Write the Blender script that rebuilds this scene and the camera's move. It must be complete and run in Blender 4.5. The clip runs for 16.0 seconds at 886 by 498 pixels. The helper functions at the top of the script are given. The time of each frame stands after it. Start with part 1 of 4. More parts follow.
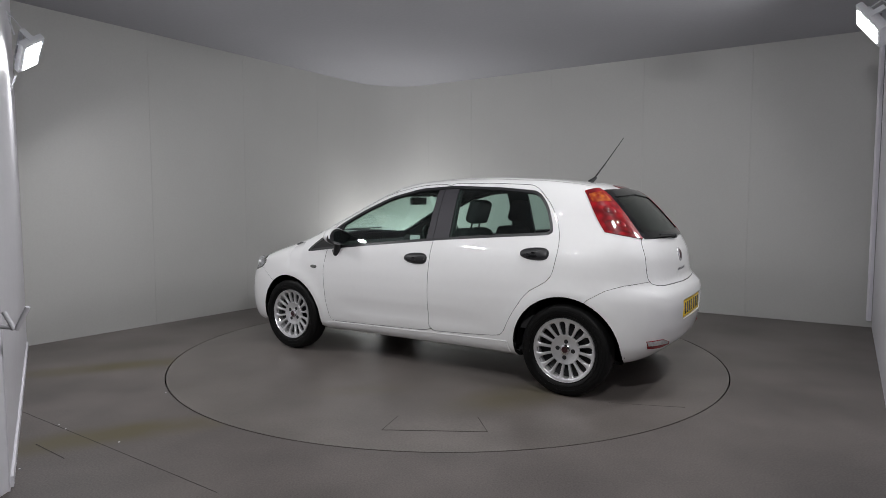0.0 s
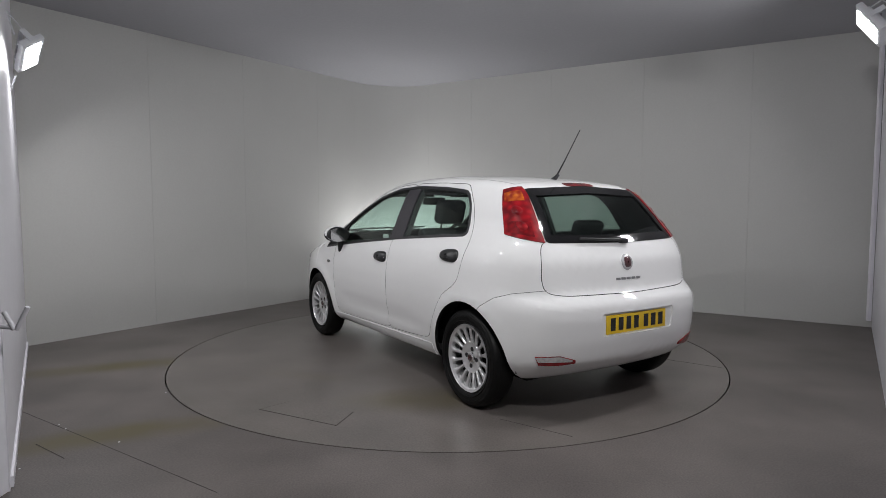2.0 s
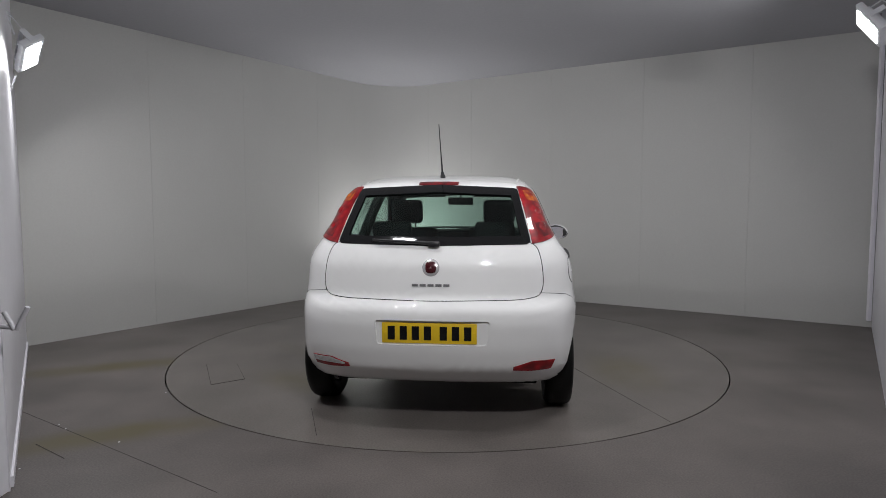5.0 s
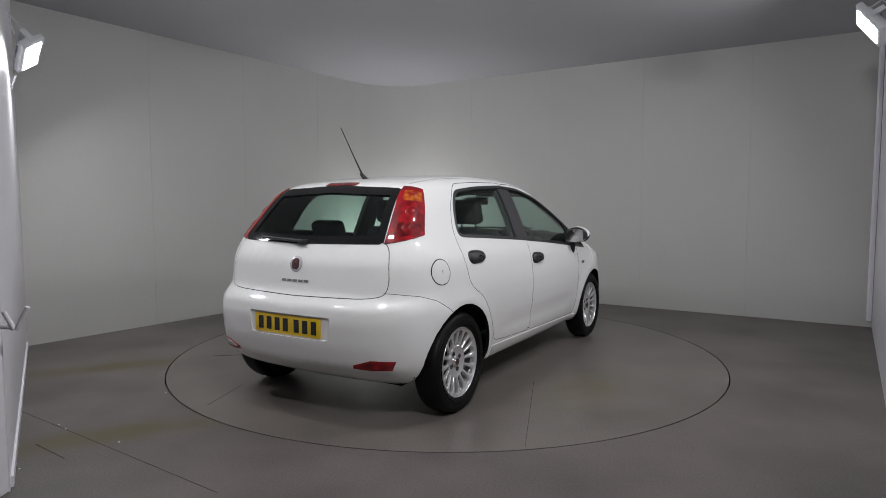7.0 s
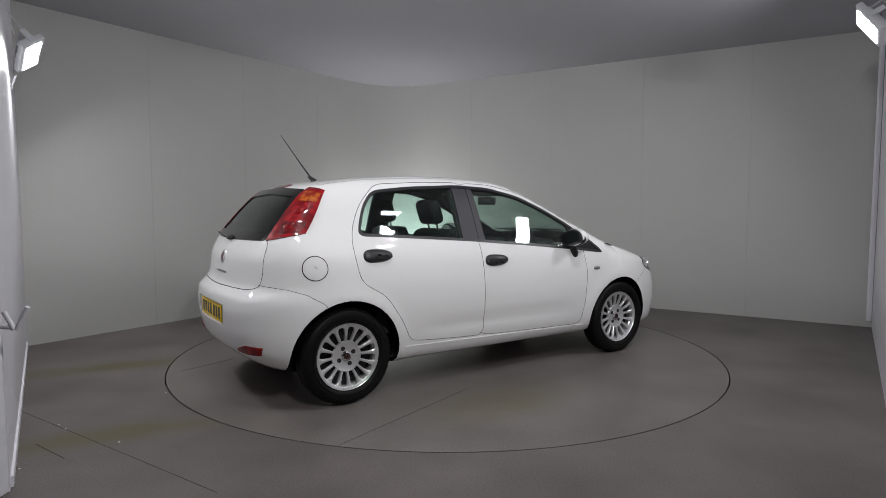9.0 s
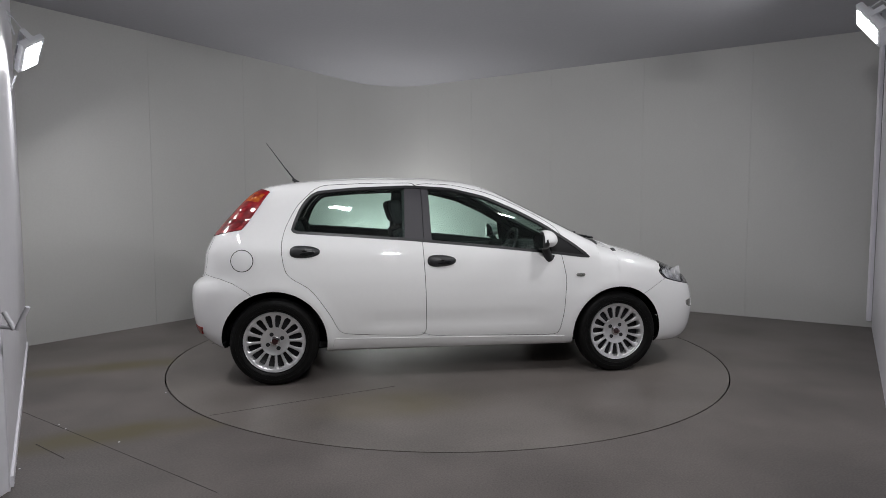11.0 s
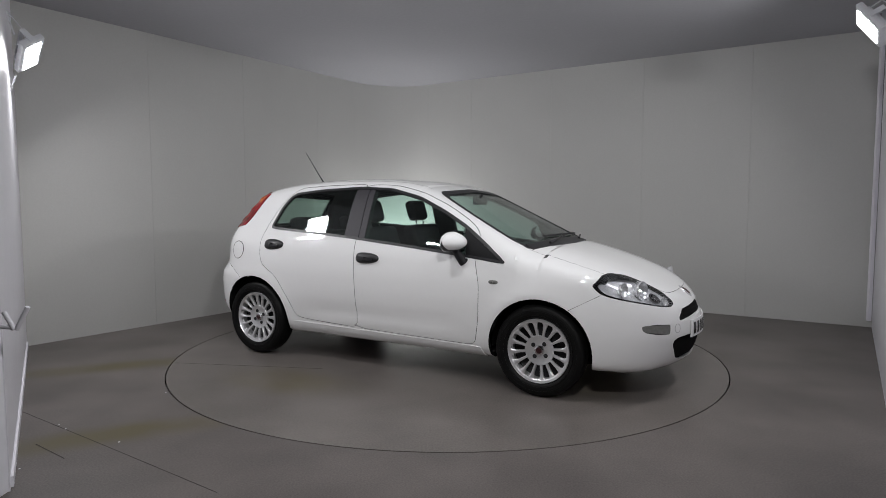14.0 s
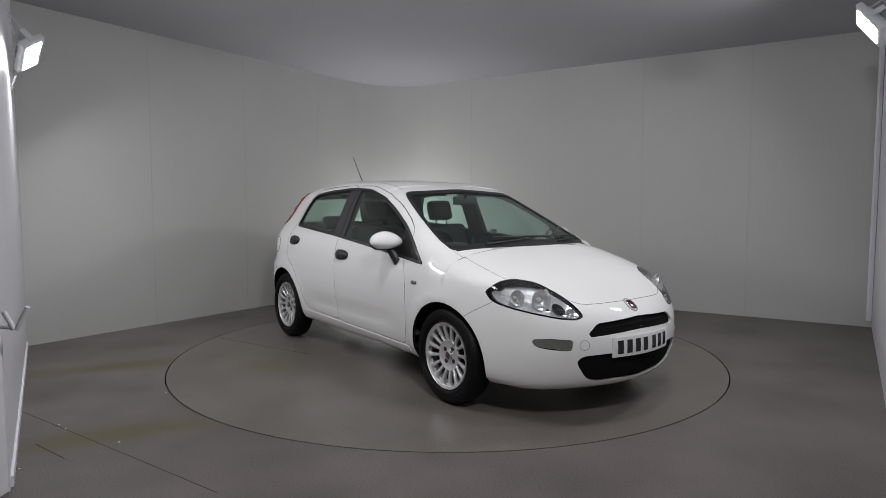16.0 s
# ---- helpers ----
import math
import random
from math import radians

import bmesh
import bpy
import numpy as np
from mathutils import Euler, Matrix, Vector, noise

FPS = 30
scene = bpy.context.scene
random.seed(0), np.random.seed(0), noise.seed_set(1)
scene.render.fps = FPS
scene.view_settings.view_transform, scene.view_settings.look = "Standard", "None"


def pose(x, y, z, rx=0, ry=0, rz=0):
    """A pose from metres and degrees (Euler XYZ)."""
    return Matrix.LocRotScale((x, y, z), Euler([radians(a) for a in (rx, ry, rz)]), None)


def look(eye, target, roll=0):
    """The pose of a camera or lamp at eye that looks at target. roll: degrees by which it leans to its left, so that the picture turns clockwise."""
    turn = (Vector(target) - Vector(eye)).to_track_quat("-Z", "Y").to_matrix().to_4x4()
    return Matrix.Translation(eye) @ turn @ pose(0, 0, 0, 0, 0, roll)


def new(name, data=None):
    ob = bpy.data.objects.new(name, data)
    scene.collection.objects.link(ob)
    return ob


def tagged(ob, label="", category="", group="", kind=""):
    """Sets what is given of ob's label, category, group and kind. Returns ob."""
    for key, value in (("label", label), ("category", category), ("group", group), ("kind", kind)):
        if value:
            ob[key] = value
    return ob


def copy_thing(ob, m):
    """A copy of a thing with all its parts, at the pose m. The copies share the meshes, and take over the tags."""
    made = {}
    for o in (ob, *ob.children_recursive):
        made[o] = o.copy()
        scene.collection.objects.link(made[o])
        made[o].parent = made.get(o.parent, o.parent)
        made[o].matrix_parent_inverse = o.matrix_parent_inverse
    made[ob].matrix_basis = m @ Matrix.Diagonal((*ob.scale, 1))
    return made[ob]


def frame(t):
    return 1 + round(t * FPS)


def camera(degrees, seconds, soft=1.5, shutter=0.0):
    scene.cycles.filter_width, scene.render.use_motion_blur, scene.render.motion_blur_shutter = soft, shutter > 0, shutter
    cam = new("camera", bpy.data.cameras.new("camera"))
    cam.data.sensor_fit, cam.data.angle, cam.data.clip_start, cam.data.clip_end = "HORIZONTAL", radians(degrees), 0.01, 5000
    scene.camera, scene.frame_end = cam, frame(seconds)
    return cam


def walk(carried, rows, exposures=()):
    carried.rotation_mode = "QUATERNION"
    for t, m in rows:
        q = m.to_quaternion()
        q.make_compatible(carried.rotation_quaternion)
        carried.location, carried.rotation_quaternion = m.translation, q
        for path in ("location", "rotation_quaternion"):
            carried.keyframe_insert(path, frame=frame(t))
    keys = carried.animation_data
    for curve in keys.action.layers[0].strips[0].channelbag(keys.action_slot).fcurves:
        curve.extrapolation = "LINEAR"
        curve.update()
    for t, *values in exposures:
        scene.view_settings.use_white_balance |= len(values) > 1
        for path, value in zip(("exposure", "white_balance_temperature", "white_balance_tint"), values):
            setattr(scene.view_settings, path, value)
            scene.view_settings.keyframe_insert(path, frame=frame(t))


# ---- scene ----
# The camera stands still on a tripod before the turntable.
cam = camera(71.88, 16.0, soft=0.6)
EYE = (0.0, 0.0, 1.257)
STAND = look(EYE, (0.0, 10.0, 1.257 - 10.0 * math.tan(radians(4.16))))
walk(cam, [(0.0, STAND), (16.0, STAND)], exposures=[(0.0, 0.10), (3.5, 0.09), (7.0, 0.04), (9.0, 0.02), (12.5, 0.06), (14.5, 0.04), (16.0, 0.04)])

# ---- light ----
world = bpy.data.worlds.new("world")
scene.world = world
world.use_nodes = True
world.node_tree.nodes["Background"].inputs[0].default_value = (0.6, 0.65, 0.7, 1)
world.node_tree.nodes["Background"].inputs[1].default_value = 0.02

FLOODS = [  # place, aim, roll, watts, width, height
    ((-3.03, 4.60, 2.345), (-1.09, 5.12, 0.16), 33.6, 14.0, 0.290, 0.120),
    ((2.977, 4.40, 2.502), (0.51, 5.31, 1.06), -29.4, 17.0, 0.150, 0.226),
    ((-2.12, 3.42, 2.68), (-0.2, 4.7, 0.3), 0, 3.0, 0.26, 0.08),
    ((-0.68, 3.02, 2.80), (-0.3, 4.4, 0.2), 0, 7.5, 0.26, 0.08),
    ((1.30, 3.42, 2.72), (0.6, 4.6, 0.2), 0, 7.0, 0.26, 0.08),
    # unseen fill lamp, added to brighten the car's near side and front floor
    ((0.40, 0.95, 2.70), (0.0, 5.0, 0.2), 0, 26.0, 0.26, 0.10),
]
CORNER_LAMP = ((-0.98, 8.76, 0.17), (-0.45, 8.62, 1.80), 23.0)


def flood_light(place, target, roll, watts, w, h, spread):
    data = bpy.data.lights.new("flood_light", "AREA")
    data.shape, data.size, data.size_y, data.energy = "RECTANGLE", w, h, watts
    data.color = (0.99, 0.985, 1.0)
    data.spread = radians(spread)
    ob = new("flood_light", data)
    ob.matrix_world = look(place, target, roll)
    return ob


# ---- materials ----
def node_material(name, base, rough=0.5, metal=0.0, coat=0.0, coat_rough=0.03, vary=0.06, grain=40.0, bump=0.0, blotch=2.0, spec=0.5):
    """A surface with fine grain and broad blotches in its colour, and a little relief."""
    m = bpy.data.materials.new(name)
    m.use_nodes = True
    nt = m.node_tree
    b = nt.nodes["Principled BSDF"]
    b.inputs["Roughness"].default_value = rough
    b.inputs["Metallic"].default_value = metal
    b.inputs["Coat Weight"].default_value = coat
    b.inputs["Coat Roughness"].default_value = coat_rough
    b.inputs["Specular IOR Level"].default_value = spec
    co = nt.nodes.new("ShaderNodeTexCoord")
    fine = nt.nodes.new("ShaderNodeTexNoise")
    fine.inputs["Scale"].default_value, fine.inputs["Detail"].default_value = grain, 6
    broad = nt.nodes.new("ShaderNodeTexNoise")
    broad.inputs["Scale"].default_value, broad.inputs["Detail"].default_value = blotch, 3
    add = nt.nodes.new("ShaderNodeMath")
    add.operation = "ADD"
    ramp = nt.nodes.new("ShaderNodeMapRange")
    ramp.inputs["From Min"].default_value, ramp.inputs["From Max"].default_value = 0.7, 1.3
    ramp.inputs["To Min"].default_value, ramp.inputs["To Max"].default_value = 1 - vary, 1 + vary
    mul = nt.nodes.new("ShaderNodeVectorMath")
    mul.operation = "SCALE"
    mul.inputs[0].default_value = base
    nt.links.new(co.outputs["Object"], fine.inputs["Vector"])
    nt.links.new(co.outputs["Object"], broad.inputs["Vector"])
    nt.links.new(fine.outputs["Fac"], add.inputs[0])
    nt.links.new(broad.outputs["Fac"], add.inputs[1])
    nt.links.new(add.outputs[0], ramp.inputs["Value"])
    nt.links.new(ramp.outputs[0], mul.inputs["Scale"])
    nt.links.new(mul.outputs[0], b.inputs["Base Color"])
    if bump:
        bp = nt.nodes.new("ShaderNodeBump")
        bp.inputs["Strength"].default_value, bp.inputs["Distance"].default_value = bump, 0.002
        nt.links.new(fine.outputs["Fac"], bp.inputs["Height"])
        nt.links.new(bp.outputs[0], b.inputs["Normal"])
    return m


def glass_material(name, tint, rough=0.0, sheen=0.05):
    """Sheet glass: clear, tinted, with a mirror sheen that grows at a glance."""
    m = bpy.data.materials.new(name)
    m.use_nodes = True
    nt = m.node_tree
    nt.nodes.remove(nt.nodes["Principled BSDF"])
    clear, gloss, mix, lw, power, ramp = (nt.nodes.new(k) for k in ("ShaderNodeBsdfTransparent", "ShaderNodeBsdfGlossy", "ShaderNodeMixShader", "ShaderNodeLayerWeight", "ShaderNodeMath", "ShaderNodeMapRange"))
    clear.inputs[0].default_value = (*tint, 1)
    gloss.inputs["Roughness"].default_value = rough
    power.operation, power.inputs[1].default_value = "POWER", 4.0
    ramp.inputs["To Min"].default_value, ramp.inputs["To Max"].default_value = sheen, 0.75
    nt.links.new(lw.outputs["Facing"], power.inputs[0])
    nt.links.new(power.outputs[0], ramp.inputs["Value"])
    nt.links.new(ramp.outputs[0], mix.inputs[0])
    nt.links.new(clear.outputs[0], mix.inputs[1])
    nt.links.new(gloss.outputs[0], mix.inputs[2])
    nt.links.new(mix.outputs[0], nt.nodes["Material Output"].inputs[0])
    return m


def stained(m, spots):
    """Adds worn-in yellow stains to a floor: centre, turn, half length, half width, strength."""
    nt = m.node_tree
    b = nt.nodes["Principled BSDF"]
    colour = b.inputs["Base Color"].links[0].from_socket
    co = nt.nodes.new("ShaderNodeTexCoord")
    ragged = nt.nodes.new("ShaderNodeTexNoise")
    ragged.inputs["Scale"].default_value, ragged.inputs["Detail"].default_value = 3.0, 5
    nt.links.new(co.outputs["Object"], ragged.inputs["Vector"])
    for (x, y), turn, u, v, k in spots:
        mp = nt.nodes.new("ShaderNodeMapping")
        mp.vector_type = "TEXTURE"
        mp.inputs["Location"].default_value = (x, y, 0)
        mp.inputs["Rotation"].default_value = (0, 0, radians(turn))
        mp.inputs["Scale"].default_value = (u, v, 1)
        ln = nt.nodes.new("ShaderNodeVectorMath")
        ln.operation = "LENGTH"
        rg = nt.nodes.new("ShaderNodeMapRange")
        rg.interpolation_type = "SMOOTHSTEP"
        rg.inputs["From Min"].default_value, rg.inputs["From Max"].default_value = 1.3, 0.1
        rg.inputs["To Max"].default_value = k
        mul = nt.nodes.new("ShaderNodeMath")
        mul.operation = "MULTIPLY"
        mix = nt.nodes.new("ShaderNodeMix")
        mix.data_type = "RGBA"
        mix.inputs["B"].default_value = (0.112, 0.095, 0.052, 1)
        nt.links.new(co.outputs["Object"], mp.inputs["Vector"])
        nt.links.new(mp.outputs[0], ln.inputs[0])
        nt.links.new(ln.outputs["Value"], rg.inputs["Value"])
        nt.links.new(rg.outputs[0], mul.inputs[0])
        nt.links.new(ragged.outputs["Fac"], mul.inputs[1])
        nt.links.new(mul.outputs[0], mix.inputs["Factor"])
        nt.links.new(colour, mix.inputs["A"])
        colour = mix.outputs["Result"]
    nt.links.new(colour, b.inputs["Base Color"])


def lens_material(name, dark, bright, cells):
    """Moulded coloured plastic under a clear gloss; the shading of a faceted reflector is painted in as deeper and
    brighter cells.
    """
    m = node_material(name, bright, 0.35, coat=1.0, vary=0.1, grain=70, spec=0.1)
    nt = m.node_tree
    b = nt.nodes["Principled BSDF"]
    co = nt.nodes.new("ShaderNodeTexCoord")
    vor = nt.nodes.new("ShaderNodeTexVoronoi")
    vor.inputs["Scale"].default_value = cells
    vor.feature = "SMOOTH_F1"
    mix = nt.nodes.new("ShaderNodeMix")
    mix.data_type = "RGBA"
    mix.inputs["A"].default_value, mix.inputs["B"].default_value = (*bright, 1), (*dark, 1)
    ramp = nt.nodes.new("ShaderNodeMapRange")
    ramp.inputs["From Min"].default_value, ramp.inputs["From Max"].default_value = 0.15, 0.65
    bump = nt.nodes.new("ShaderNodeBump")
    bump.inputs["Strength"].default_value, bump.inputs["Distance"].default_value = 0.12, 0.003
    nt.links.new(co.outputs["Object"], vor.inputs["Vector"])
    nt.links.new(vor.outputs["Distance"], ramp.inputs["Value"])
    nt.links.new(ramp.outputs[0], mix.inputs["Factor"])
    nt.links.new(mix.outputs["Result"], b.inputs["Base Color"])
    nt.links.new(vor.outputs["Distance"], bump.inputs["Height"])
    nt.links.new(bump.outputs[0], b.inputs["Normal"])
    return m


def glow_material(name, colour, strength):
    m = bpy.data.materials.new(name)
    m.use_nodes = True
    b = m.node_tree.nodes["Principled BSDF"]
    b.inputs["Emission Color"].default_value = (*colour, 1)
    b.inputs["Emission Strength"].default_value = strength
    return m


M_WALL = node_material("wall_board", (0.525, 0.525, 0.507), 0.55, vary=0.03, grain=60, bump=0.05, blotch=1.2)
M_CEIL = node_material("ceiling_paint", (0.36, 0.36, 0.38), 0.8, vary=0.04, grain=30, blotch=0.8)
M_FLOOR = node_material("floor_lino", (0.136, 0.121, 0.114), 0.42, spec=0.28, vary=0.36, grain=110, bump=0.10, blotch=1.4)
M_DISC = node_material("turntable_lino", (0.146, 0.130, 0.121), 0.34, spec=0.38, vary=0.30, grain=90, bump=0.02, blotch=1.6)
stained(M_FLOOR, [((-2.61, 4.65), 22.6, 0.80, 0.17, 1.9), ((-1.75, 3.30), 23.6, 0.72, 0.17, 2.0), ((-2.15, 3.05), 22, 0.35, 0.15, 0.8)])
stained(M_DISC, [((0.5, -1.3), 30, 0.6, 0.25, 1.3), ((-1.1, 0.9), 60, 0.7, 0.3, 1.3), ((1.2, 0.9), -30, 0.6, 0.3, 1.3), ((-0.6, -1.2), 10, 0.4, 0.12, 0.5)])
M_GAP = node_material("dark_gap", (0.008, 0.008, 0.008), 0.9)
M_PANEL = node_material("white_panel", (0.84, 0.83, 0.88), 0.45, vary=0.03, grain=20)
M_PAINT = node_material("white_car_paint", (0.80, 0.80, 0.80), 0.6, coat=1.0, coat_rough=0.015, vary=0.008, grain=30, spec=0.1)
M_LINING = node_material("dark_lining", (0.035, 0.035, 0.037), 0.8, vary=0.1, grain=50)
M_BLACK = node_material("black_plastic", (0.016, 0.016, 0.018), 0.42, vary=0.12, grain=120, bump=0.1)
M_GLOSS = node_material("gloss_black", (0.010, 0.010, 0.011), 0.06)
M_TYRE = node_material("tyre_rubber", (0.006, 0.006, 0.006), 0.48, vary=0.2, grain=60, bump=0.15, spec=0.15)
M_ALLOY = node_material("silver_wheel", (0.70, 0.70, 0.71), 0.28, metal=0.65, vary=0.05, grain=40)
M_STEEL = node_material("dark_steel", (0.05, 0.05, 0.05), 0.5, metal=0.7)
M_CHROME = node_material("chrome", (0.75, 0.75, 0.76), 0.08, metal=1.0)
M_SEAT = node_material("seat_cloth", (0.022, 0.022, 0.025), 0.9, vary=0.25, grain=140, bump=0.3)
M_RED = lens_material("red_lens", (0.13, 0.002, 0.005), (0.34, 0.004, 0.010), 24.0)
M_AMBER = lens_material("amber_lens", (0.24, 0.014, 0.006), (0.52, 0.13, 0.014), 34.0)
M_YELLOW = node_material("yellow_plate", (0.78, 0.52, 0.02), 0.4, vary=0.03)
M_WHITEPLATE = node_material("white_plate", (0.75, 0.75, 0.75), 0.4, vary=0.03)
M_LAMPBODY = node_material("lamp_casing", (0.72, 0.73, 0.76), 0.4, vary=0.05)
M_DEEPRED = lens_material("deep_red_lens", (0.075, 0.001, 0.003), (0.22, 0.003, 0.007), 30.0)
M_PILLAR = node_material("matt_pillar", (0.030, 0.028, 0.034), 0.55, vary=0.08, grain=80)
M_BADGE = node_material("badge_red", (0.055, 0.006, 0.010), 0.2, coat=1.0)
M_REVERSE = node_material("reversing_lens", (0.42, 0.41, 0.41), 0.15, coat=1.0, vary=0.3, grain=60)
M_CAP = node_material("cap_red", (0.030, 0.006, 0.008), 0.25, coat=1.0)
M_INDICATOR = node_material("smoky_lens", (0.14, 0.14, 0.13), 0.18, coat=1.0, vary=0.2, grain=60)
M_CLEARWHITE = node_material("white_lens", (0.70, 0.70, 0.70), 0.15, coat=1.0, vary=0.15, grain=90)
M_SILVER = node_material("silver_emblem", (0.62, 0.62, 0.63), 0.22, metal=0.45, vary=0.05)
M_REFLECT = node_material("lamp_reflector", (0.88, 0.88, 0.89), 0.16, metal=0.6, vary=0.1, grain=50)
M_SCRIPT = node_material("script_chrome", (0.22, 0.22, 0.23), 0.3, metal=0.4)
M_TRIM = node_material("matt_black_trim", (0.012, 0.012, 0.013), 0.5, vary=0.1, grain=90, spec=0.15)
M_SEAM = node_material("grey_seam", (0.42, 0.42, 0.42), 0.6)
M_LINER = node_material("arch_black", (0.008, 0.008, 0.008), 0.9, spec=0.08)
M_CRACK = node_material("worn_joint", (0.062, 0.054, 0.050), 0.8, vary=0.4, grain=4)
M_HOUSING = node_material("lamp_housing", (0.80, 0.80, 0.82), 0.16, metal=0.4, vary=0.2, grain=30, bump=0.4)
M_LENS = glass_material("clear_lens", (0.97, 0.975, 0.98))
M_GLASS = glass_material("tinted_glass", (0.895, 0.978, 0.945))
M_REARGLASS = glass_material("dark_tinted_glass", (0.74, 0.83, 0.79))
M_GLOW = glow_material("lamp_glow", (0.95, 0.97, 1.0), 30.0)


# ---- mesh helpers ----
def mesh_from(bm, name, *mats, smooth=False):
    me = bpy.data.meshes.new(name)
    bmesh.ops.recalc_face_normals(bm, faces=bm.faces)
    if smooth:
        for f in bm.faces:
            f.smooth = True
    bm.to_mesh(me)
    bm.free()
    for m in mats:
        me.materials.append(m)
    return me


def part(name, bm, material, parent, label="", smooth=False):
    ob = new(name, mesh_from(bm, name, material, smooth=smooth))
    ob.parent = parent
    if label:
        ob["label"] = label
    return ob


def thing(name, label, category, place=None, group="", kind=""):
    ob = new(name)
    ob.matrix_world = place or Matrix()
    return tagged(ob, label, category, group, kind)


def add_box(bm, lo, hi, m=None, bevel=0.0):
    r = bmesh.ops.create_cube(bm, size=1.0)
    s = Vector(hi) - Vector(lo)
    mid = (Vector(hi) + Vector(lo)) / 2
    mm = Matrix.Translation(mid) @ Matrix.Diagonal((*s, 1))
    bmesh.ops.transform(bm, matrix=(m or Matrix()) @ mm, verts=r["verts"])
    if bevel:
        edges = list({e for v in r["verts"] for e in v.link_edges})
        bmesh.ops.bevel(bm, geom=edges, offset=bevel, segments=2, affect="EDGES", profile=0.5)
    return bm


def box(lo, hi, m=None, bevel=0.0):
    return add_box(bmesh.new(), lo, hi, m, bevel)


def add_rod(bm, a, b, r, r2=None, n=10):
    """A round bar from a to b."""
    a, b = Vector(a), Vector(b)
    out = bmesh.ops.create_cone(bm, cap_ends=True, segments=n, radius1=r, radius2=r if r2 is None else r2, depth=(b - a).length)
    q = (b - a).to_track_quat("Z", "Y").to_matrix().to_4x4()
    bmesh.ops.transform(bm, matrix=Matrix.Translation((a + b) / 2) @ q, verts=out["verts"])
    return bm


def rod(a, b, r, r2=None, n=10):
    return add_rod(bmesh.new(), a, b, r, r2, n)


def prism(points, lo, hi, axis, bm=None):
    """A closed outline in the plane across the axis, drawn out from lo to hi."""
    bm = bm or bmesh.new()
    place = {"x": lambda p, d: (d, p[0], p[1]), "y": lambda p, d: (p[0], d, p[1]), "z": lambda p, d: (p[0], p[1], d)}[axis]
    a = [bm.verts.new(place(p, lo)) for p in points]
    b = [bm.verts.new(place(p, hi)) for p in points]
    bm.faces.new(a)
    bm.faces.new(b[::-1])
    for i in range(len(points)):
        j = (i + 1) % len(points)
        bm.faces.new((a[j], a[i], b[i], b[j]))
    return bm


def spun(profile, n, bm=None):
    """Turns a profile of (radius, along) round the y axis."""
    bm = bm or bmesh.new()
    rings = []
    for k in range(n):
        a = 2 * math.pi * k / n
        rings.append([bm.verts.new((r * math.cos(a), y, r * math.sin(a))) for r, y in profile])
    for k in range(n):
        p, q = rings[k], rings[(k + 1) % n]
        for i in range(len(profile) - 1):
            bm.faces.new((p[i], p[i + 1], q[i + 1], q[i]))
    return bm


# ---- the room ----
def wall_run(name, a, b, label, thick=0.12, height=3.0, panels=(), mat=M_WALL, outward=None):
    """A straight wall from a to b as one slab, faced with boards that meet in fine joints."""
    a, b = Vector((*a, 0)), Vector((*b, 0))
    d = (b - a).normalized()
    n = Vector((-d.y, d.x, 0)) if outward is None else Vector((*outward, 0)).normalized()
    m = Matrix(((d.x, n.x, 0, a.x), (d.y, n.y, 0, a.y), (0, 0, 1, 0), (0, 0, 0, 1)))
    wall = tagged(new(name, mesh_from(box((0, 0.012, 0), ((b - a).length, thick, height), m), name, mat)), label, "wall", kind="structure")
    cuts = [0.0, *panels, (b - a).length]
    for u, v in zip(cuts, cuts[1:]):
        part("panel", box((u + 0.0007, 0, 0), (v - 0.0007, 0.011, height), m), mat, wall)
    return wall


LEFT_END, LEFT_TAN = (-3.70, 5.36), (-1.27, 8.87)
RIGHT_TAN, RIGHT_END = (-0.21, 9.086), (4.40, 6.20)


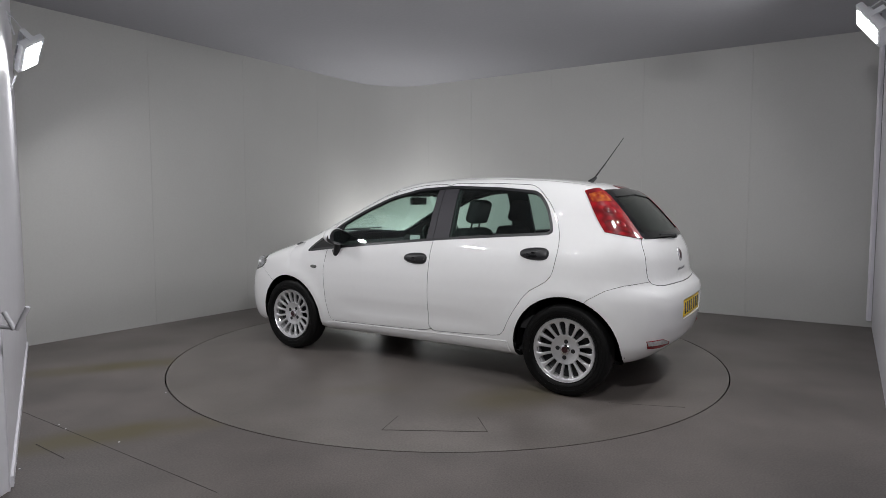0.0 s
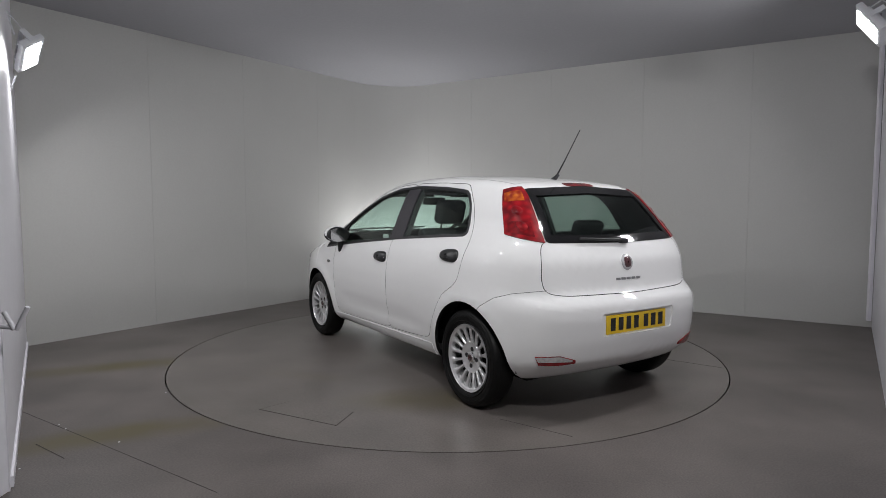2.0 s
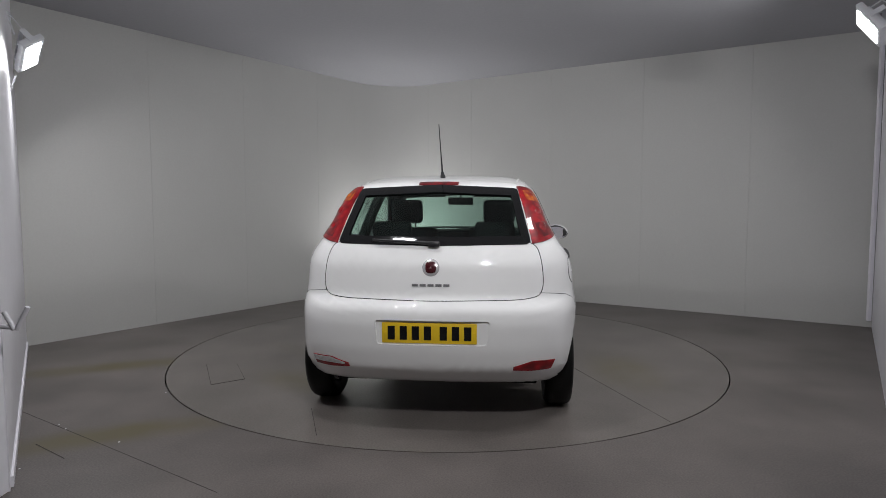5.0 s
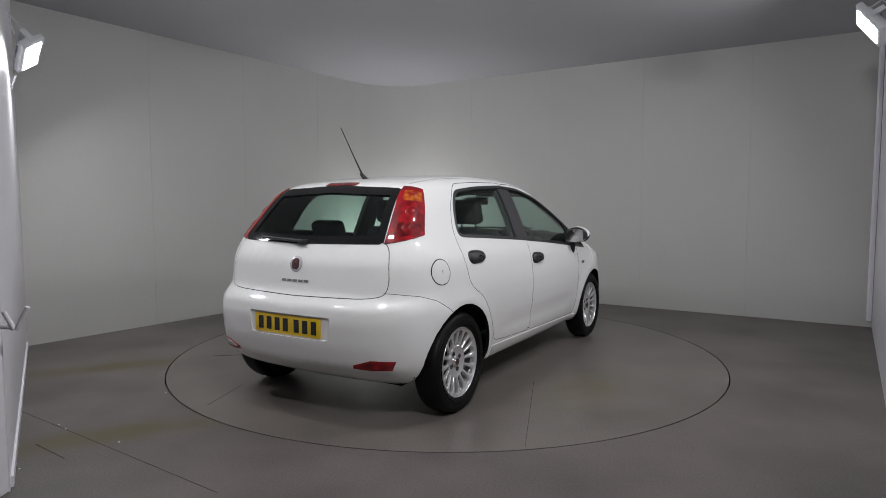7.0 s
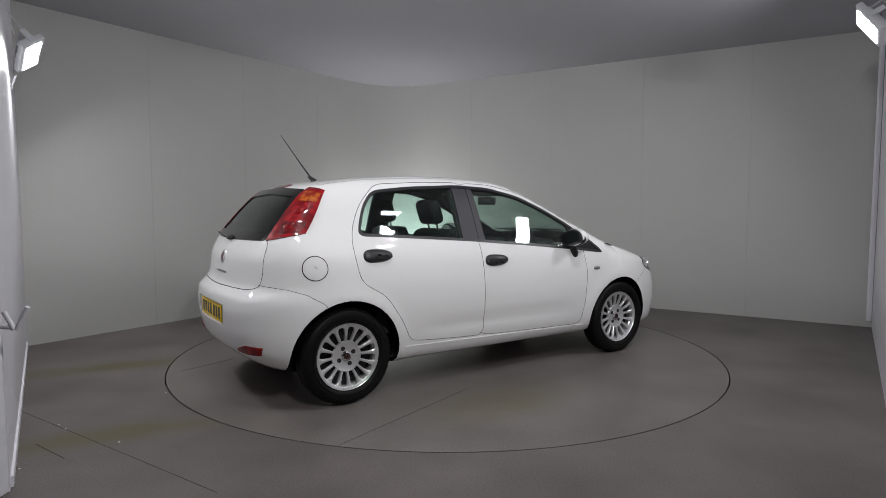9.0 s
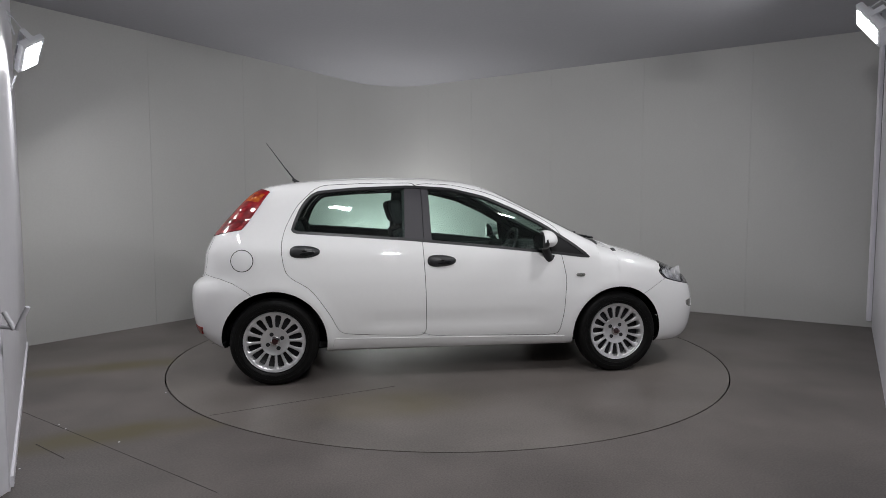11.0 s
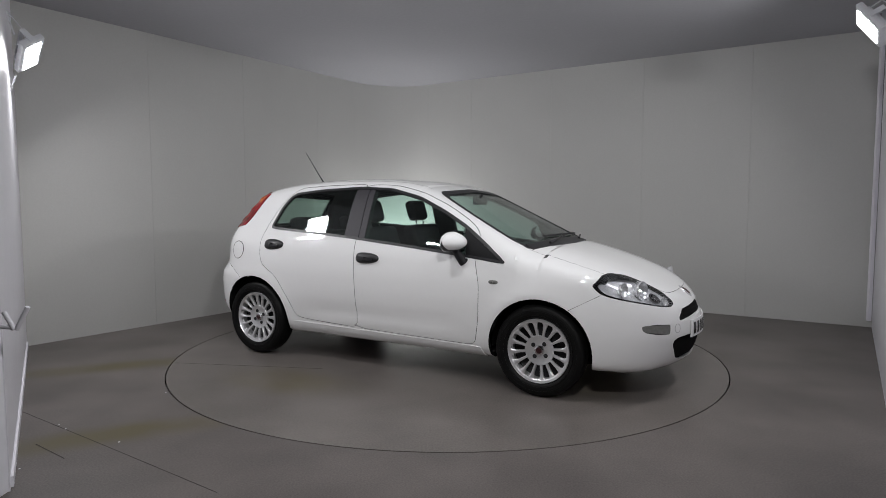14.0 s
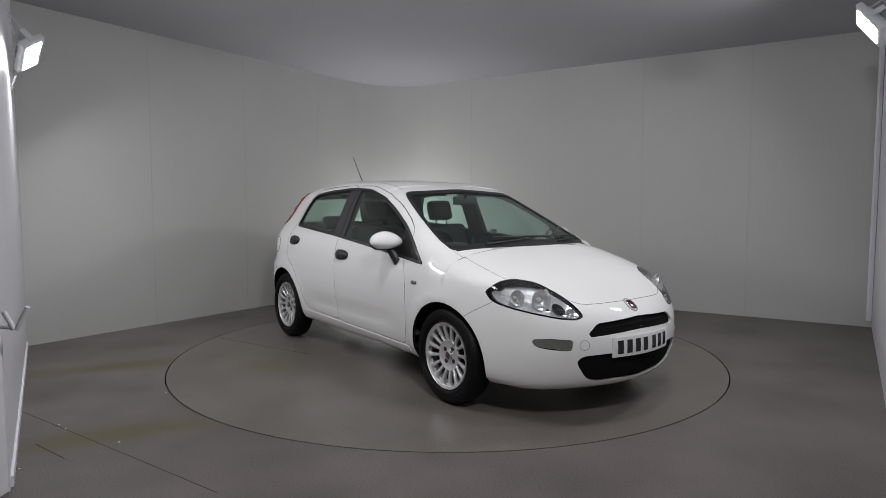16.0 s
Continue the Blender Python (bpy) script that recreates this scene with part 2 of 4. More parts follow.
def room():
    ln = math.hypot(LEFT_TAN[0] - LEFT_END[0], LEFT_TAN[1] - LEFT_END[1])
    wall_run("wall_west", LEFT_END, LEFT_TAN, "pale grey smooth boarded booth wall", panels=(ln - 3.0 - 0.06, ln - 1.9, ln - 0.72))
    rn = math.hypot(RIGHT_END[0] - RIGHT_TAN[0], RIGHT_END[1] - RIGHT_TAN[1])
    wall_run("wall_east", RIGHT_TAN, RIGHT_END, "pale grey smooth boarded booth wall", panels=(0.72, 1.91, 3.09, 4.26))
    # the bent board that rounds the far corner
    d1 = (Vector(LEFT_TAN) - Vector(LEFT_END)).normalized()
    d2 = (Vector(RIGHT_END) - Vector(RIGHT_TAN)).normalized()
    p0, p3 = Vector(LEFT_TAN), Vector(RIGHT_TAN)
    k = 0.42
    curve = []
    for i in range(25):
        t = i / 24
        p1, p2 = p0 + d1 * k, p3 - d2 * k
        curve.append(p0 * (1 - t) ** 3 + p1 * 3 * t * (1 - t) ** 2 + p2 * 3 * t * t * (1 - t) + p3 * t ** 3)
    bm = bmesh.new()
    rows = []
    for i, c in enumerate(curve):
        tn = (curve[min(i + 1, 24)] - curve[max(i - 1, 0)]).normalized()
        out = Vector((-tn.y, tn.x)) * 0.1
        rows.append([bm.verts.new((q.x, q.y, z)) for q, z in ((c, 0), (c, 3.0), (c + out, 3.0), (c + out, 0))])
    for a, b in zip(rows, rows[1:]):
        for i in range(4):
            bm.faces.new((a[i], a[(i + 1) % 4], b[(i + 1) % 4], b[i]))
    bm.faces.new(rows[0])
    bm.faces.new(rows[-1])
    me = mesh_from(bm, "wall_corner", M_WALL, smooth=True)
    me.set_sharp_from_angle(angle=radians(40))
    tagged(new("wall_corner", me), "pale grey bent board rounding the booth corner", "wall", kind="structure")
    # white side partitions, and plain walls that close the room behind the camera
    wall_run("wall_south_west", LEFT_END, (-1.90, 2.60), "white painted booth partition", thick=0.06, mat=M_PANEL, outward=(-0.84, -0.55))
    wall_run("wall_south_east", RIGHT_END, (1.60, 1.98), "white painted booth partition", thick=0.06, mat=M_PANEL, outward=(0.84, -0.55))
    wall_run("wall_back", (3.6, -2.6), (-4.2, -2.6), "plain grey wall behind the camera", outward=(0, -1))
    wall_run("wall_back_west", (-4.2, -2.6), (-4.2, 5.6), "plain grey wall of the hall", outward=(-1, 0))
    wall_run("wall_back_east", (4.9, 6.4), (3.6, -2.6), "plain grey wall of the hall", outward=(1, 0))
    # ceiling
    tagged(new("ceiling", mesh_from(box((-4.6, -3.0, 3.0), (5.4, 10.4, 3.1)), "ceiling", M_CEIL)), "flat grey painted ceiling", "ceiling", kind="structure")


HUB = (0.0327, 5.264)
DISC_R = 2.236


def ring_sheet(inner, outer, z, n=128):
    bm = bmesh.new()
    a = [bm.verts.new((HUB[0] + inner * math.cos(2 * math.pi * i / n), HUB[1] + inner * math.sin(2 * math.pi * i / n), z)) for i in range(n)]
    b = [bm.verts.new((HUB[0] + outer * math.cos(2 * math.pi * i / n), HUB[1] + outer * math.sin(2 * math.pi * i / n), z)) for i in range(n)]
    for i in range(n):
        j = (i + 1) % n
        bm.faces.new((a[i], b[i], b[j], a[j]))
    return bm


def floor_and_table():
    # floor sheet with a round hole for the turntable
    n = 128
    bm = ring_sheet(DISC_R + 0.010, 2.9, 0.0, n)
    rim = sorted([v for v in bm.verts if (v.co.xy - Vector(HUB)).length > 2.8], key=lambda v: math.atan2(v.co.y - HUB[1], v.co.x - HUB[0]))
    far = []
    for v in rim:
        d = v.co.xy - Vector(HUB)
        s = 12.0 / max(abs(d.x), abs(d.y))
        far.append(bm.verts.new((HUB[0] + d.x * s, HUB[1] + d.y * s, 0)))
    for i in range(n):
        j = (i + 1) % n
        bm.faces.new((rim[i], far[i], far[j], rim[j]))
    low = bmesh.ops.extrude_face_region(bm, geom=list(bm.faces))
    for v in low["geom"]:
        if isinstance(v, bmesh.types.BMVert):
            v.co.z = -0.05
    tagged(new("floor", mesh_from(bm, "floor", M_FLOOR)), "worn dark grey sheet floor with faint yellow stains", "floor", kind="structure")
    tagged(new("pit", mesh_from(box((HUB[0] - 2.4, HUB[1] - 2.4, -0.2), (HUB[0] + 2.4, HUB[1] + 2.4, -0.12)), "pit", M_GAP)), "dark pit floor under the turntable", "floor", kind="structure")
    for a, b, w in (((-2.58, 3.65), (-1.75, 3.10), 0.003), ((-1.75, 3.10), (-0.99, 2.59), 0.003), ((-2.14, 3.13), (-1.88, 2.95), 0.005)):
        tagged(new("floor_seam", mesh_from(ribbon([a, b], w, -0.01, 0.0012, "z"), "floor_seam", M_CRACK)), "thin dark seam in the floor", "floor", kind="structure")
    for x, y, r in ((-2.42, 3.34, 0.006), (-2.12, 3.35, 0.005), (-1.72, 3.16, 0.006), (-2.02, 2.83, 0.005), (-1.86, 4.02, 0.005), (-2.20, 3.42, 0.004)):
        bm = bmesh.new()
        bmesh.ops.create_cone(bm, cap_ends=True, segments=9, radius1=r, radius2=r * 0.6, depth=0.002, matrix=Matrix.Translation((x, y, 0.001)))
        tagged(new("paint_fleck", mesh_from(bm, "paint_fleck", M_PANEL)), "tiny white paint fleck on the grey floor", "stain", kind="structure")
    table = thing("turntable", "round dark grey vehicle turntable flush with the floor", "turntable", pose(*HUB, 0))
    bm = spun([(0.001, 0.0), (DISC_R, 0.0), (DISC_R, -0.05), (0.001, -0.05)], 160)
    bmesh.ops.transform(bm, matrix=Matrix.Rotation(radians(90), 4, "X"), verts=bm.verts)
    part("deck", bm, M_DISC, table)
    hatch = [(-0.30, -1.715), (0.17, -1.728), (0.21, -1.958), (-0.37, -1.930)]
    mid = Vector((sum(q[0] for q in hatch) / 4, sum(q[1] for q in hatch) / 4))
    part("hatch_gap", prism([mid + (Vector(q) - mid) * 1.025 for q in hatch][::-1], -0.02, 0.0012, "z"), M_CRACK, table)
    part("hatch_cover", prism(hatch[::-1], -0.02, 0.0026, "z"), M_DISC, table, "small flush hatch cover")
    for a, b, w in (((1.00, 0.590), (2.19, 0.337), 0.003), ((1.02, -1.46), (1.47, -1.55), 0.003)):
        part("deck_seam", ribbon([a, b], w, -0.01, 0.0012, "z"), M_CRACK, table)
    return table



# ---- the car's shape: x forward, y to its left, z up, from the middle of the wheelbase on the ground ----
AXLE = 1.255
WHEEL_R = 0.305


def smooth_table(knots, sigma, n=700):
    """A rounded curve through a few knots."""
    ks, vs = zip(*knots)
    grid = np.linspace(ks[0] - 0.3, ks[-1] + 0.3, n)
    step = grid[1] - grid[0]
    vals = np.interp(grid, ks, vs)
    left, right = (vs[1] - vs[0]) / (ks[1] - ks[0]), (vs[-1] - vs[-2]) / (ks[-1] - ks[-2])
    vals = np.where(grid < ks[0], vs[0] + (grid - ks[0]) * left, np.where(grid > ks[-1], vs[-1] + (grid - ks[-1]) * right, vals))
    h = int(4 * sigma / step) + 1
    w = np.exp(-0.5 * ((np.arange(-h, h + 1) * step) / sigma) ** 2)
    pad = np.concatenate([vals[0] + (np.arange(-h, 0)) * (vals[1] - vals[0]), vals, vals[-1] + np.arange(1, h + 1) * (vals[-1] - vals[-2])])
    vals = np.convolve(pad, w / w.sum(), "valid")
    return lambda t: np.interp(t, grid, vals)


TOP = smooth_table([(-1.60, 1.375), (-1.35, 1.405), (-1.0, 1.450), (-0.6, 1.476), (-0.2, 1.472), (0.1, 1.448), (0.36, 1.385), (0.75, 1.195),
                    (1.16, 0.995), (1.30, 0.962), (1.54, 0.892), (1.76, 0.812), (1.98, 0.705), (2.10, 0.630), (2.2, 0.55)], 0.055)
NOSE = smooth_table([(0.12, 1.98), (0.20, 2.075), (0.30, 2.115), (0.42, 2.135), (0.52, 2.130), (0.60, 2.115), (0.80, 2.06)], 0.03)
TAIL = smooth_table([(0.16, -1.66), (0.22, -1.74), (0.325, -1.840), (0.345, -1.868), (0.46, -1.897), (0.60, -1.908), (0.690, -1.895), (0.735, -1.825), (0.80, -1.815), (0.92, -1.800),
                     (1.03, -1.745), (1.20, -1.600), (1.36, -1.455), (1.42, -1.40)], 0.017)
SIDE = smooth_table([(0.16, 0.735), (0.22, 0.775), (0.32, 0.800), (0.45, 0.820), (0.60, 0.834), (0.74, 0.836), (0.87, 0.822), (0.95, 0.800), (1.02, 0.765), (1.08, 0.738),
                     (1.20, 0.690), (1.32, 0.635), (1.40, 0.590), (1.48, 0.53)], 0.022)


def car_field(x, y, z):
    """Below zero inside the car's outer skin."""
    y = np.abs(y)
    glass = np.clip((z - 0.95) / 0.2, 0, 1)
    back, front = np.clip(-x - 0.3, 0, 2), np.clip(x - 0.5, 0, 2)
    w = SIDE(z) - glass * (0.034 * back ** 2 + 0.03 * front ** 2) - 0.022 * np.clip(-x - 1.0, 0, 1) - 0.02 * np.clip(x - 1.2, 0, 1)
    # flared arches
    for ax in (-AXLE, AXLE):
        d = np.hypot(x - ax, z - 0.30)
        w = w + 0.016 * np.exp(-((d - 0.37) / 0.06) ** 2) * (z < 0.9)
    # pressed crease low on the doors
    w = w - 0.010 * np.exp(-((z - 0.44) / 0.035) ** 2) * np.clip((0.75 - np.abs(x)) / 0.2, 0, 1)
    slope = (TOP(x + 0.01) - TOP(x - 0.01)) / 0.02
    crown = np.where(x > 1.1, 0.03 * y ** 2 + 0.16 * y ** 4, 0.06 * y ** 2)
    top = (z - (TOP(x + 0.10 * y ** 2 * (x > 0.25) * (x < 1.25)) - crown)) / np.sqrt(1 + slope ** 2)
    nose = x - (NOSE(z) + 0.022 * np.exp(-(y / 0.30) ** 2) - 0.40 * y ** 2 - 1.7 * y ** 8)
    tail = (TAIL(z) + 0.14 * y ** 2 + 1.2 * y ** 8) - x
    tail = tail * np.where(z > 1.0, 0.75, 1.0)
    base = 0.200 + 0.055 * np.clip(-x - 1.2, 0, 1) - 0.035 * np.clip(x - 1.3, 0, 1) - z
    sharp = 26.0
    parts = [y - w, top, nose, tail, base]
    big = np.maximum.reduce(parts)
    return big + np.log(sum(np.exp(sharp * (q - big)) for q in parts)) / sharp


def march(origins, ways, level=0.0, far=2.0):
    """The distance along each ray at which the field reaches the level."""
    lo, hi = np.zeros(len(origins)), np.full(len(origins), far)
    for _ in range(38):
        mid = (lo + hi) / 2
        p = origins + ways * mid[:, None]
        inside = car_field(p[:, 0], p[:, 1], p[:, 2]) < level
        lo, hi = np.where(inside, mid, lo), np.where(inside, hi, mid)
    return origins + ways * lo[:, None]


def field_normal(p, e=0.003):
    g = np.stack([car_field(*(p + d).T) - car_field(*(p - d).T) for d in (np.eye(3) * e)], 1)
    return g / (np.linalg.norm(g, axis=1, keepdims=True) + 1e-9)


SPINE_A, SPINE_B = np.array((-1.12, 0.0, 0.57)), np.array((1.38, 0.0, 0.56))


def skin(level, nx=96, ring=104, cap=26):
    """Rings of points round a spine, pushed out to the skin: (points, rows of point numbers)."""
    org, way, rows = [], [], []
    for i in range(cap + nx + cap):
        row = []
        for k in range(ring):
            a = 2 * math.pi * (k + 0.5) / ring
            c = np.array((0.0, math.cos(a), math.sin(a)))
            if i < cap:
                b = math.pi / 2 * (i + 0.7) / cap
                o, d = SPINE_A, c * math.sin(b) - np.array((math.cos(b), 0, 0))
            elif i >= cap + nx:
                b = math.pi / 2 * (cap + nx + cap - 1 - i + 0.7) / cap
                o, d = SPINE_B, c * math.sin(b) + np.array((math.cos(b), 0, 0))
            else:
                t = (i - cap) / (nx - 1)
                o, d = SPINE_A * (1 - t) + SPINE_B * t, c
            row.append(len(org))
            org.append(o)
            way.append(d)
        rows.append(row)
    return march(np.array(org), np.array(way), level), rows


def shell_mesh(wall=0.022):
    verts, faces = [], []
    for level, flip in ((0.0, False), (-wall, True)):
        pts, rows = skin(level)
        base = len(verts)
        verts += [tuple(p) for p in pts]
        for a, b in zip(rows, rows[1:]):
            for k in range(len(a)):
                j = (k + 1) % len(a)
                f = [base + a[k], base + a[j], base + b[j], base + b[k]]
                faces.append(f[::-1] if flip else f)
        for row, o, d, out in ((rows[0], SPINE_A, -1.0, False), (rows[-1], SPINE_B, 1.0, True)):
            tip = len(verts)
            verts.append(tuple(march(np.array([o]), np.array([(d, 0.0, 0.0)]), level)[0]))
            for k in range(len(row)):
                f = [base + row[k], base + row[(k + 1) % len(row)], tip]
                faces.append(f if out == flip else f[::-1])
    me = bpy.data.meshes.new("shell")
    me.from_pydata(verts, [], faces)
    return me


def ribbon(points, width, lo, hi, axis, bm=None, closed=False):
    """A narrow strip along a bent line, drawn out from lo to hi: the cutter of a shut line."""
    pts = [Vector(p) for p in points]
    n = len(pts)
    left, right = [], []
    for i, p in enumerate(pts):
        a = pts[i - 1] if (i or closed) else p
        b = pts[(i + 1) % n] if (i < n - 1 or closed) else p
        d = (b - a).normalized()
        s = Vector((-d.y, d.x)) * width / 2
        left.append(p + s)
        right.append(p - s)
    bm = bm or bmesh.new()
    place = {"x": lambda p, d: (d, p[0], p[1]), "y": lambda p, d: (p[0], d, p[1]), "z": lambda p, d: (p[0], p[1], d)}[axis]
    rows = [[bm.verts.new(place(q, d)) for q, d in ((l, lo), (r, lo), (r, hi), (l, hi))] for l, r in zip(left, right)]
    for i in range(n if closed else n - 1):
        a, b = rows[i], rows[(i + 1) % n]
        for k in range(4):
            bm.faces.new((a[k], a[(k + 1) % 4], b[(k + 1) % 4], b[k]))
    if not closed:
        bm.faces.new(rows[0])
        bm.faces.new(rows[-1][::-1])
    bmesh.ops.recalc_face_normals(bm, faces=bm.faces)
    return bm


def rounded(points, radius=0.03, closed=True, steps=4):
    """An outline with its corners rounded off."""
    p = [Vector(q) for q in points]
    n = len(p)
    out = []
    for i in range(n):
        if not closed and i in (0, n - 1):
            out.append(p[i])
            continue
        u, v = p[i - 1] - p[i], p[(i + 1) % n] - p[i]
        a, b = p[i] + u * min(radius / u.length, 0.42), p[i] + v * min(radius / v.length, 0.42)
        for k in range(steps + 1):
            t = k / steps
            out.append(a * (1 - t) ** 2 + p[i] * 2 * t * (1 - t) + b * t * t)
    return out


def mirror_y(points):
    return [(-p[0], p[1]) for p in points][::-1]


# outlines of openings and shut lines
DLO = rounded([(-1.150, 1.058), (-1.075, 1.250), (-0.985, 1.350), (-0.700, 1.378), (-0.30, 1.396), (0.00, 1.380), (0.27, 1.316), (0.50, 1.216), (0.70, 1.110), (0.90, 0.975), (1.045, 0.862),
               (0.80, 0.892), (0.30, 0.945), (-0.30, 1.000), (-0.75, 1.032)], 0.05)
SCREEN_FRONT = rounded([(-0.66, 0.955), (-0.40, 0.975), (0.0, 0.985), (0.40, 0.975), (0.66, 0.955), (0.665, 1.02), (0.60, 1.20), (0.525, 1.352), (0.0, 1.380), (-0.525, 1.352), (-0.60, 1.20), (-0.665, 1.02)], 0.06)
SCREEN_REAR = rounded([(-0.535, 1.045), (0.0, 1.030), (0.535, 1.045), (0.515, 1.15), (0.44, 1.355), (0.0, 1.372), (-0.44, 1.355), (-0.515, 1.15)], 0.05)
LIGHT_FRONT = rounded([(0.400, 0.625), (0.45, 0.605), (0.545, 0.614), (0.65, 0.640), (0.722, 0.664), (0.766, 0.696), (0.772, 0.762), (0.70, 0.806), (0.60, 0.820), (0.50, 0.800), (0.455, 0.745), (0.425, 0.69)], 0.03)
GRILLE_UP = rounded([(-0.385, 0.506), (0.0, 0.525), (0.385, 0.506), (0.405, 0.53), (0.335, 0.583), (0.0, 0.600), (-0.335, 0.583), (-0.405, 0.53)], 0.02)
GRILLE_LOW = rounded([(-0.30, 0.240), (0.0, 0.232), (0.30, 0.240), (0.40, 0.27), (0.475, 0.372), (0.44, 0.406), (0.0, 0.416), (-0.44, 0.406), (-0.475, 0.372), (-0.40, 0.27)], 0.04)
FOG = rounded([(0.495, 0.436), (0.60, 0.446), (0.662, 0.463), (0.672, 0.504), (0.60, 0.510), (0.490, 0.500)], 0.02)
REAR_DOOR = rounded([(-0.235, 1.418), (-0.62, 1.412), (-0.95, 1.395), (-1.095, 1.26), (-1.178, 1.10), (-1.205, 0.97), (-1.178, 0.80), (-1.13, 0.745), (-1.0, 0.675), (-0.868, 0.486), (-0.815, 0.375), (-0.77, 0.348),
                     (-0.56, 0.334), (-0.192, 0.318), (-0.200, 0.65), (-0.220, 1.0)], 0.07)
FRONT_DOOR = rounded([(-0.264, 1.396), (-0.19, 1.414), (0.03, 1.404), (0.28, 1.348), (0.50, 1.256), (0.70, 1.148), (0.80, 1.075), (0.84, 0.96)], 0.08, False)
FRONT_DOOR_LOW = rounded([(-0.224, 0.340), (-0.15, 0.316), (0.30, 0.305), (0.74, 0.294), (0.80, 0.306), (0.832, 0.476), (0.841, 0.716), (0.820, 0.82), (0.800, 0.91)], 0.05, False)
BONNET = rounded([(1.06, 0.60), (1.13, 0.645), (1.35, 0.668), (1.55, 0.660), (1.66, 0.640), (1.76, 0.560), (1.86, 0.490), (1.975, 0.400), (2.005, 0.25), (2.015, 0.0), (2.005, -0.25), (1.975, -0.400), (1.86, -0.490), (1.76, -0.560), (1.66, -0.640), (1.55, -0.660), (1.35, -0.668), (1.13, -0.645), (1.06, -0.60)], 0.1, False)
TAILGATE = rounded([(0.50, 1.06), (0.585, 1.03), (0.612, 0.95), (0.625, 0.82), (0.605, 0.752), (0.50, 0.735), (0.0, 0.727), (-0.50, 0.735), (-0.605, 0.752), (-0.625, 0.82), (-0.612, 0.95), (-0.585, 1.03), (-0.50, 1.06)], 0.06, False)


def cut(target, bm, self_cut=False):
    """Takes the cutter away from the target mesh object."""
    tool = new("tool", mesh_from(bm, "tool"))
    mod = target.modifiers.new("cut", "BOOLEAN")
    mod.operation, mod.object, mod.solver, mod.use_self = "DIFFERENCE", tool, "EXACT", self_cut
    me = bpy.data.meshes.new_from_object(target.evaluated_get(bpy.context.evaluated_depsgraph_get()))
    target.modifiers.clear()
    target.data = me
    bpy.data.objects.remove(tool)


def wheel_cutter():
    bm = bmesh.new()
    for ax, r in ((AXLE, 0.350), (-AXLE, 0.362)):
        for s in (1, -1):
            pts = [(ax + r * math.cos(a), 0.30 + r * math.sin(a)) for a in np.linspace(0, 2 * math.pi, 57)[:-1]]
            lo, hi = sorted((s * 0.54, s * 1.0))
            prism(pts, lo, hi, "y", bm)
    return bm


def car_shell():
    ob = new("shell", shell_mesh())
    cut(ob, wheel_cutter())
    bm = bmesh.new()
    prism(DLO, 0.42, 1.0, "y", bm)
    prism(DLO, -1.0, -0.42, "y", bm)
    prism(SCREEN_FRONT, 0.15, 1.175, "x", bm)
    prism(SCREEN_REAR, -2.1, -1.15, "x", bm)
    cut(ob, bm)
    bm = bmesh.new()
    prism(LIGHT_FRONT, 1.45, 2.3, "x", bm)
    prism(mirror_y(LIGHT_FRONT), 1.45, 2.3, "x", bm)
    prism(rounded([(-0.315, 0.494), (0.288, 0.494), (0.298, 0.628), (-0.330, 0.628)], 0.02), -2.1, -1.80, "x", bm)
    prism(GRILLE_UP, 1.85, 2.3, "x", bm)
    prism(GRILLE_LOW, 1.75, 2.3, "x", bm)
    prism(FOG, 1.6, 2.3, "x", bm)
    prism(mirror_y(FOG), 1.6, 2.3, "x", bm)
    cut(ob, bm)
    W = 0.0034
    bm = bmesh.new()
    for s in (1, -1):
        lo, hi = sorted((s * 0.40, s * 1.0))
        ribbon(REAR_DOOR, W, lo, hi, "y", bm, True)
        ribbon([(-1.80, 0.778), (-1.62, 0.748), (-1.52, 0.715), (-1.42, 0.655), (-1.37, 0.60)], W * 0.8, *sorted((s * 0.60, s * 1.0)), "y", bm)
        ribbon([(1.43, 0.575), (1.52, 0.625), (1.66, 0.700), (1.76, 0.73)], W * 0.7, lo, hi, "y", bm)
    for x in (1.50, -1.50):
        prism([(x - 0.003, 0.0), (x + 0.003, 0.0), (x + 0.003, 0.31), (x - 0.003, 0.31)], -0.62, 0.62, "y", bm)
    ribbon(BONNET, W * 0.75, 0.50, 1.3, "z", bm)
    cut(ob, bm)
    bm = bmesh.new()
    for s in (1, -1):
        lo, hi = sorted((s * 0.40, s * 1.0))
        ribbon(FRONT_DOOR, W, lo, hi, "y", bm)
        ribbon(FRONT_DOOR_LOW, W, lo, hi, "y", bm)
    ribbon(TAILGATE, W * 1.2, -2.1, -1.35, "x", bm)
    cut(ob, bm, True)
    return ob


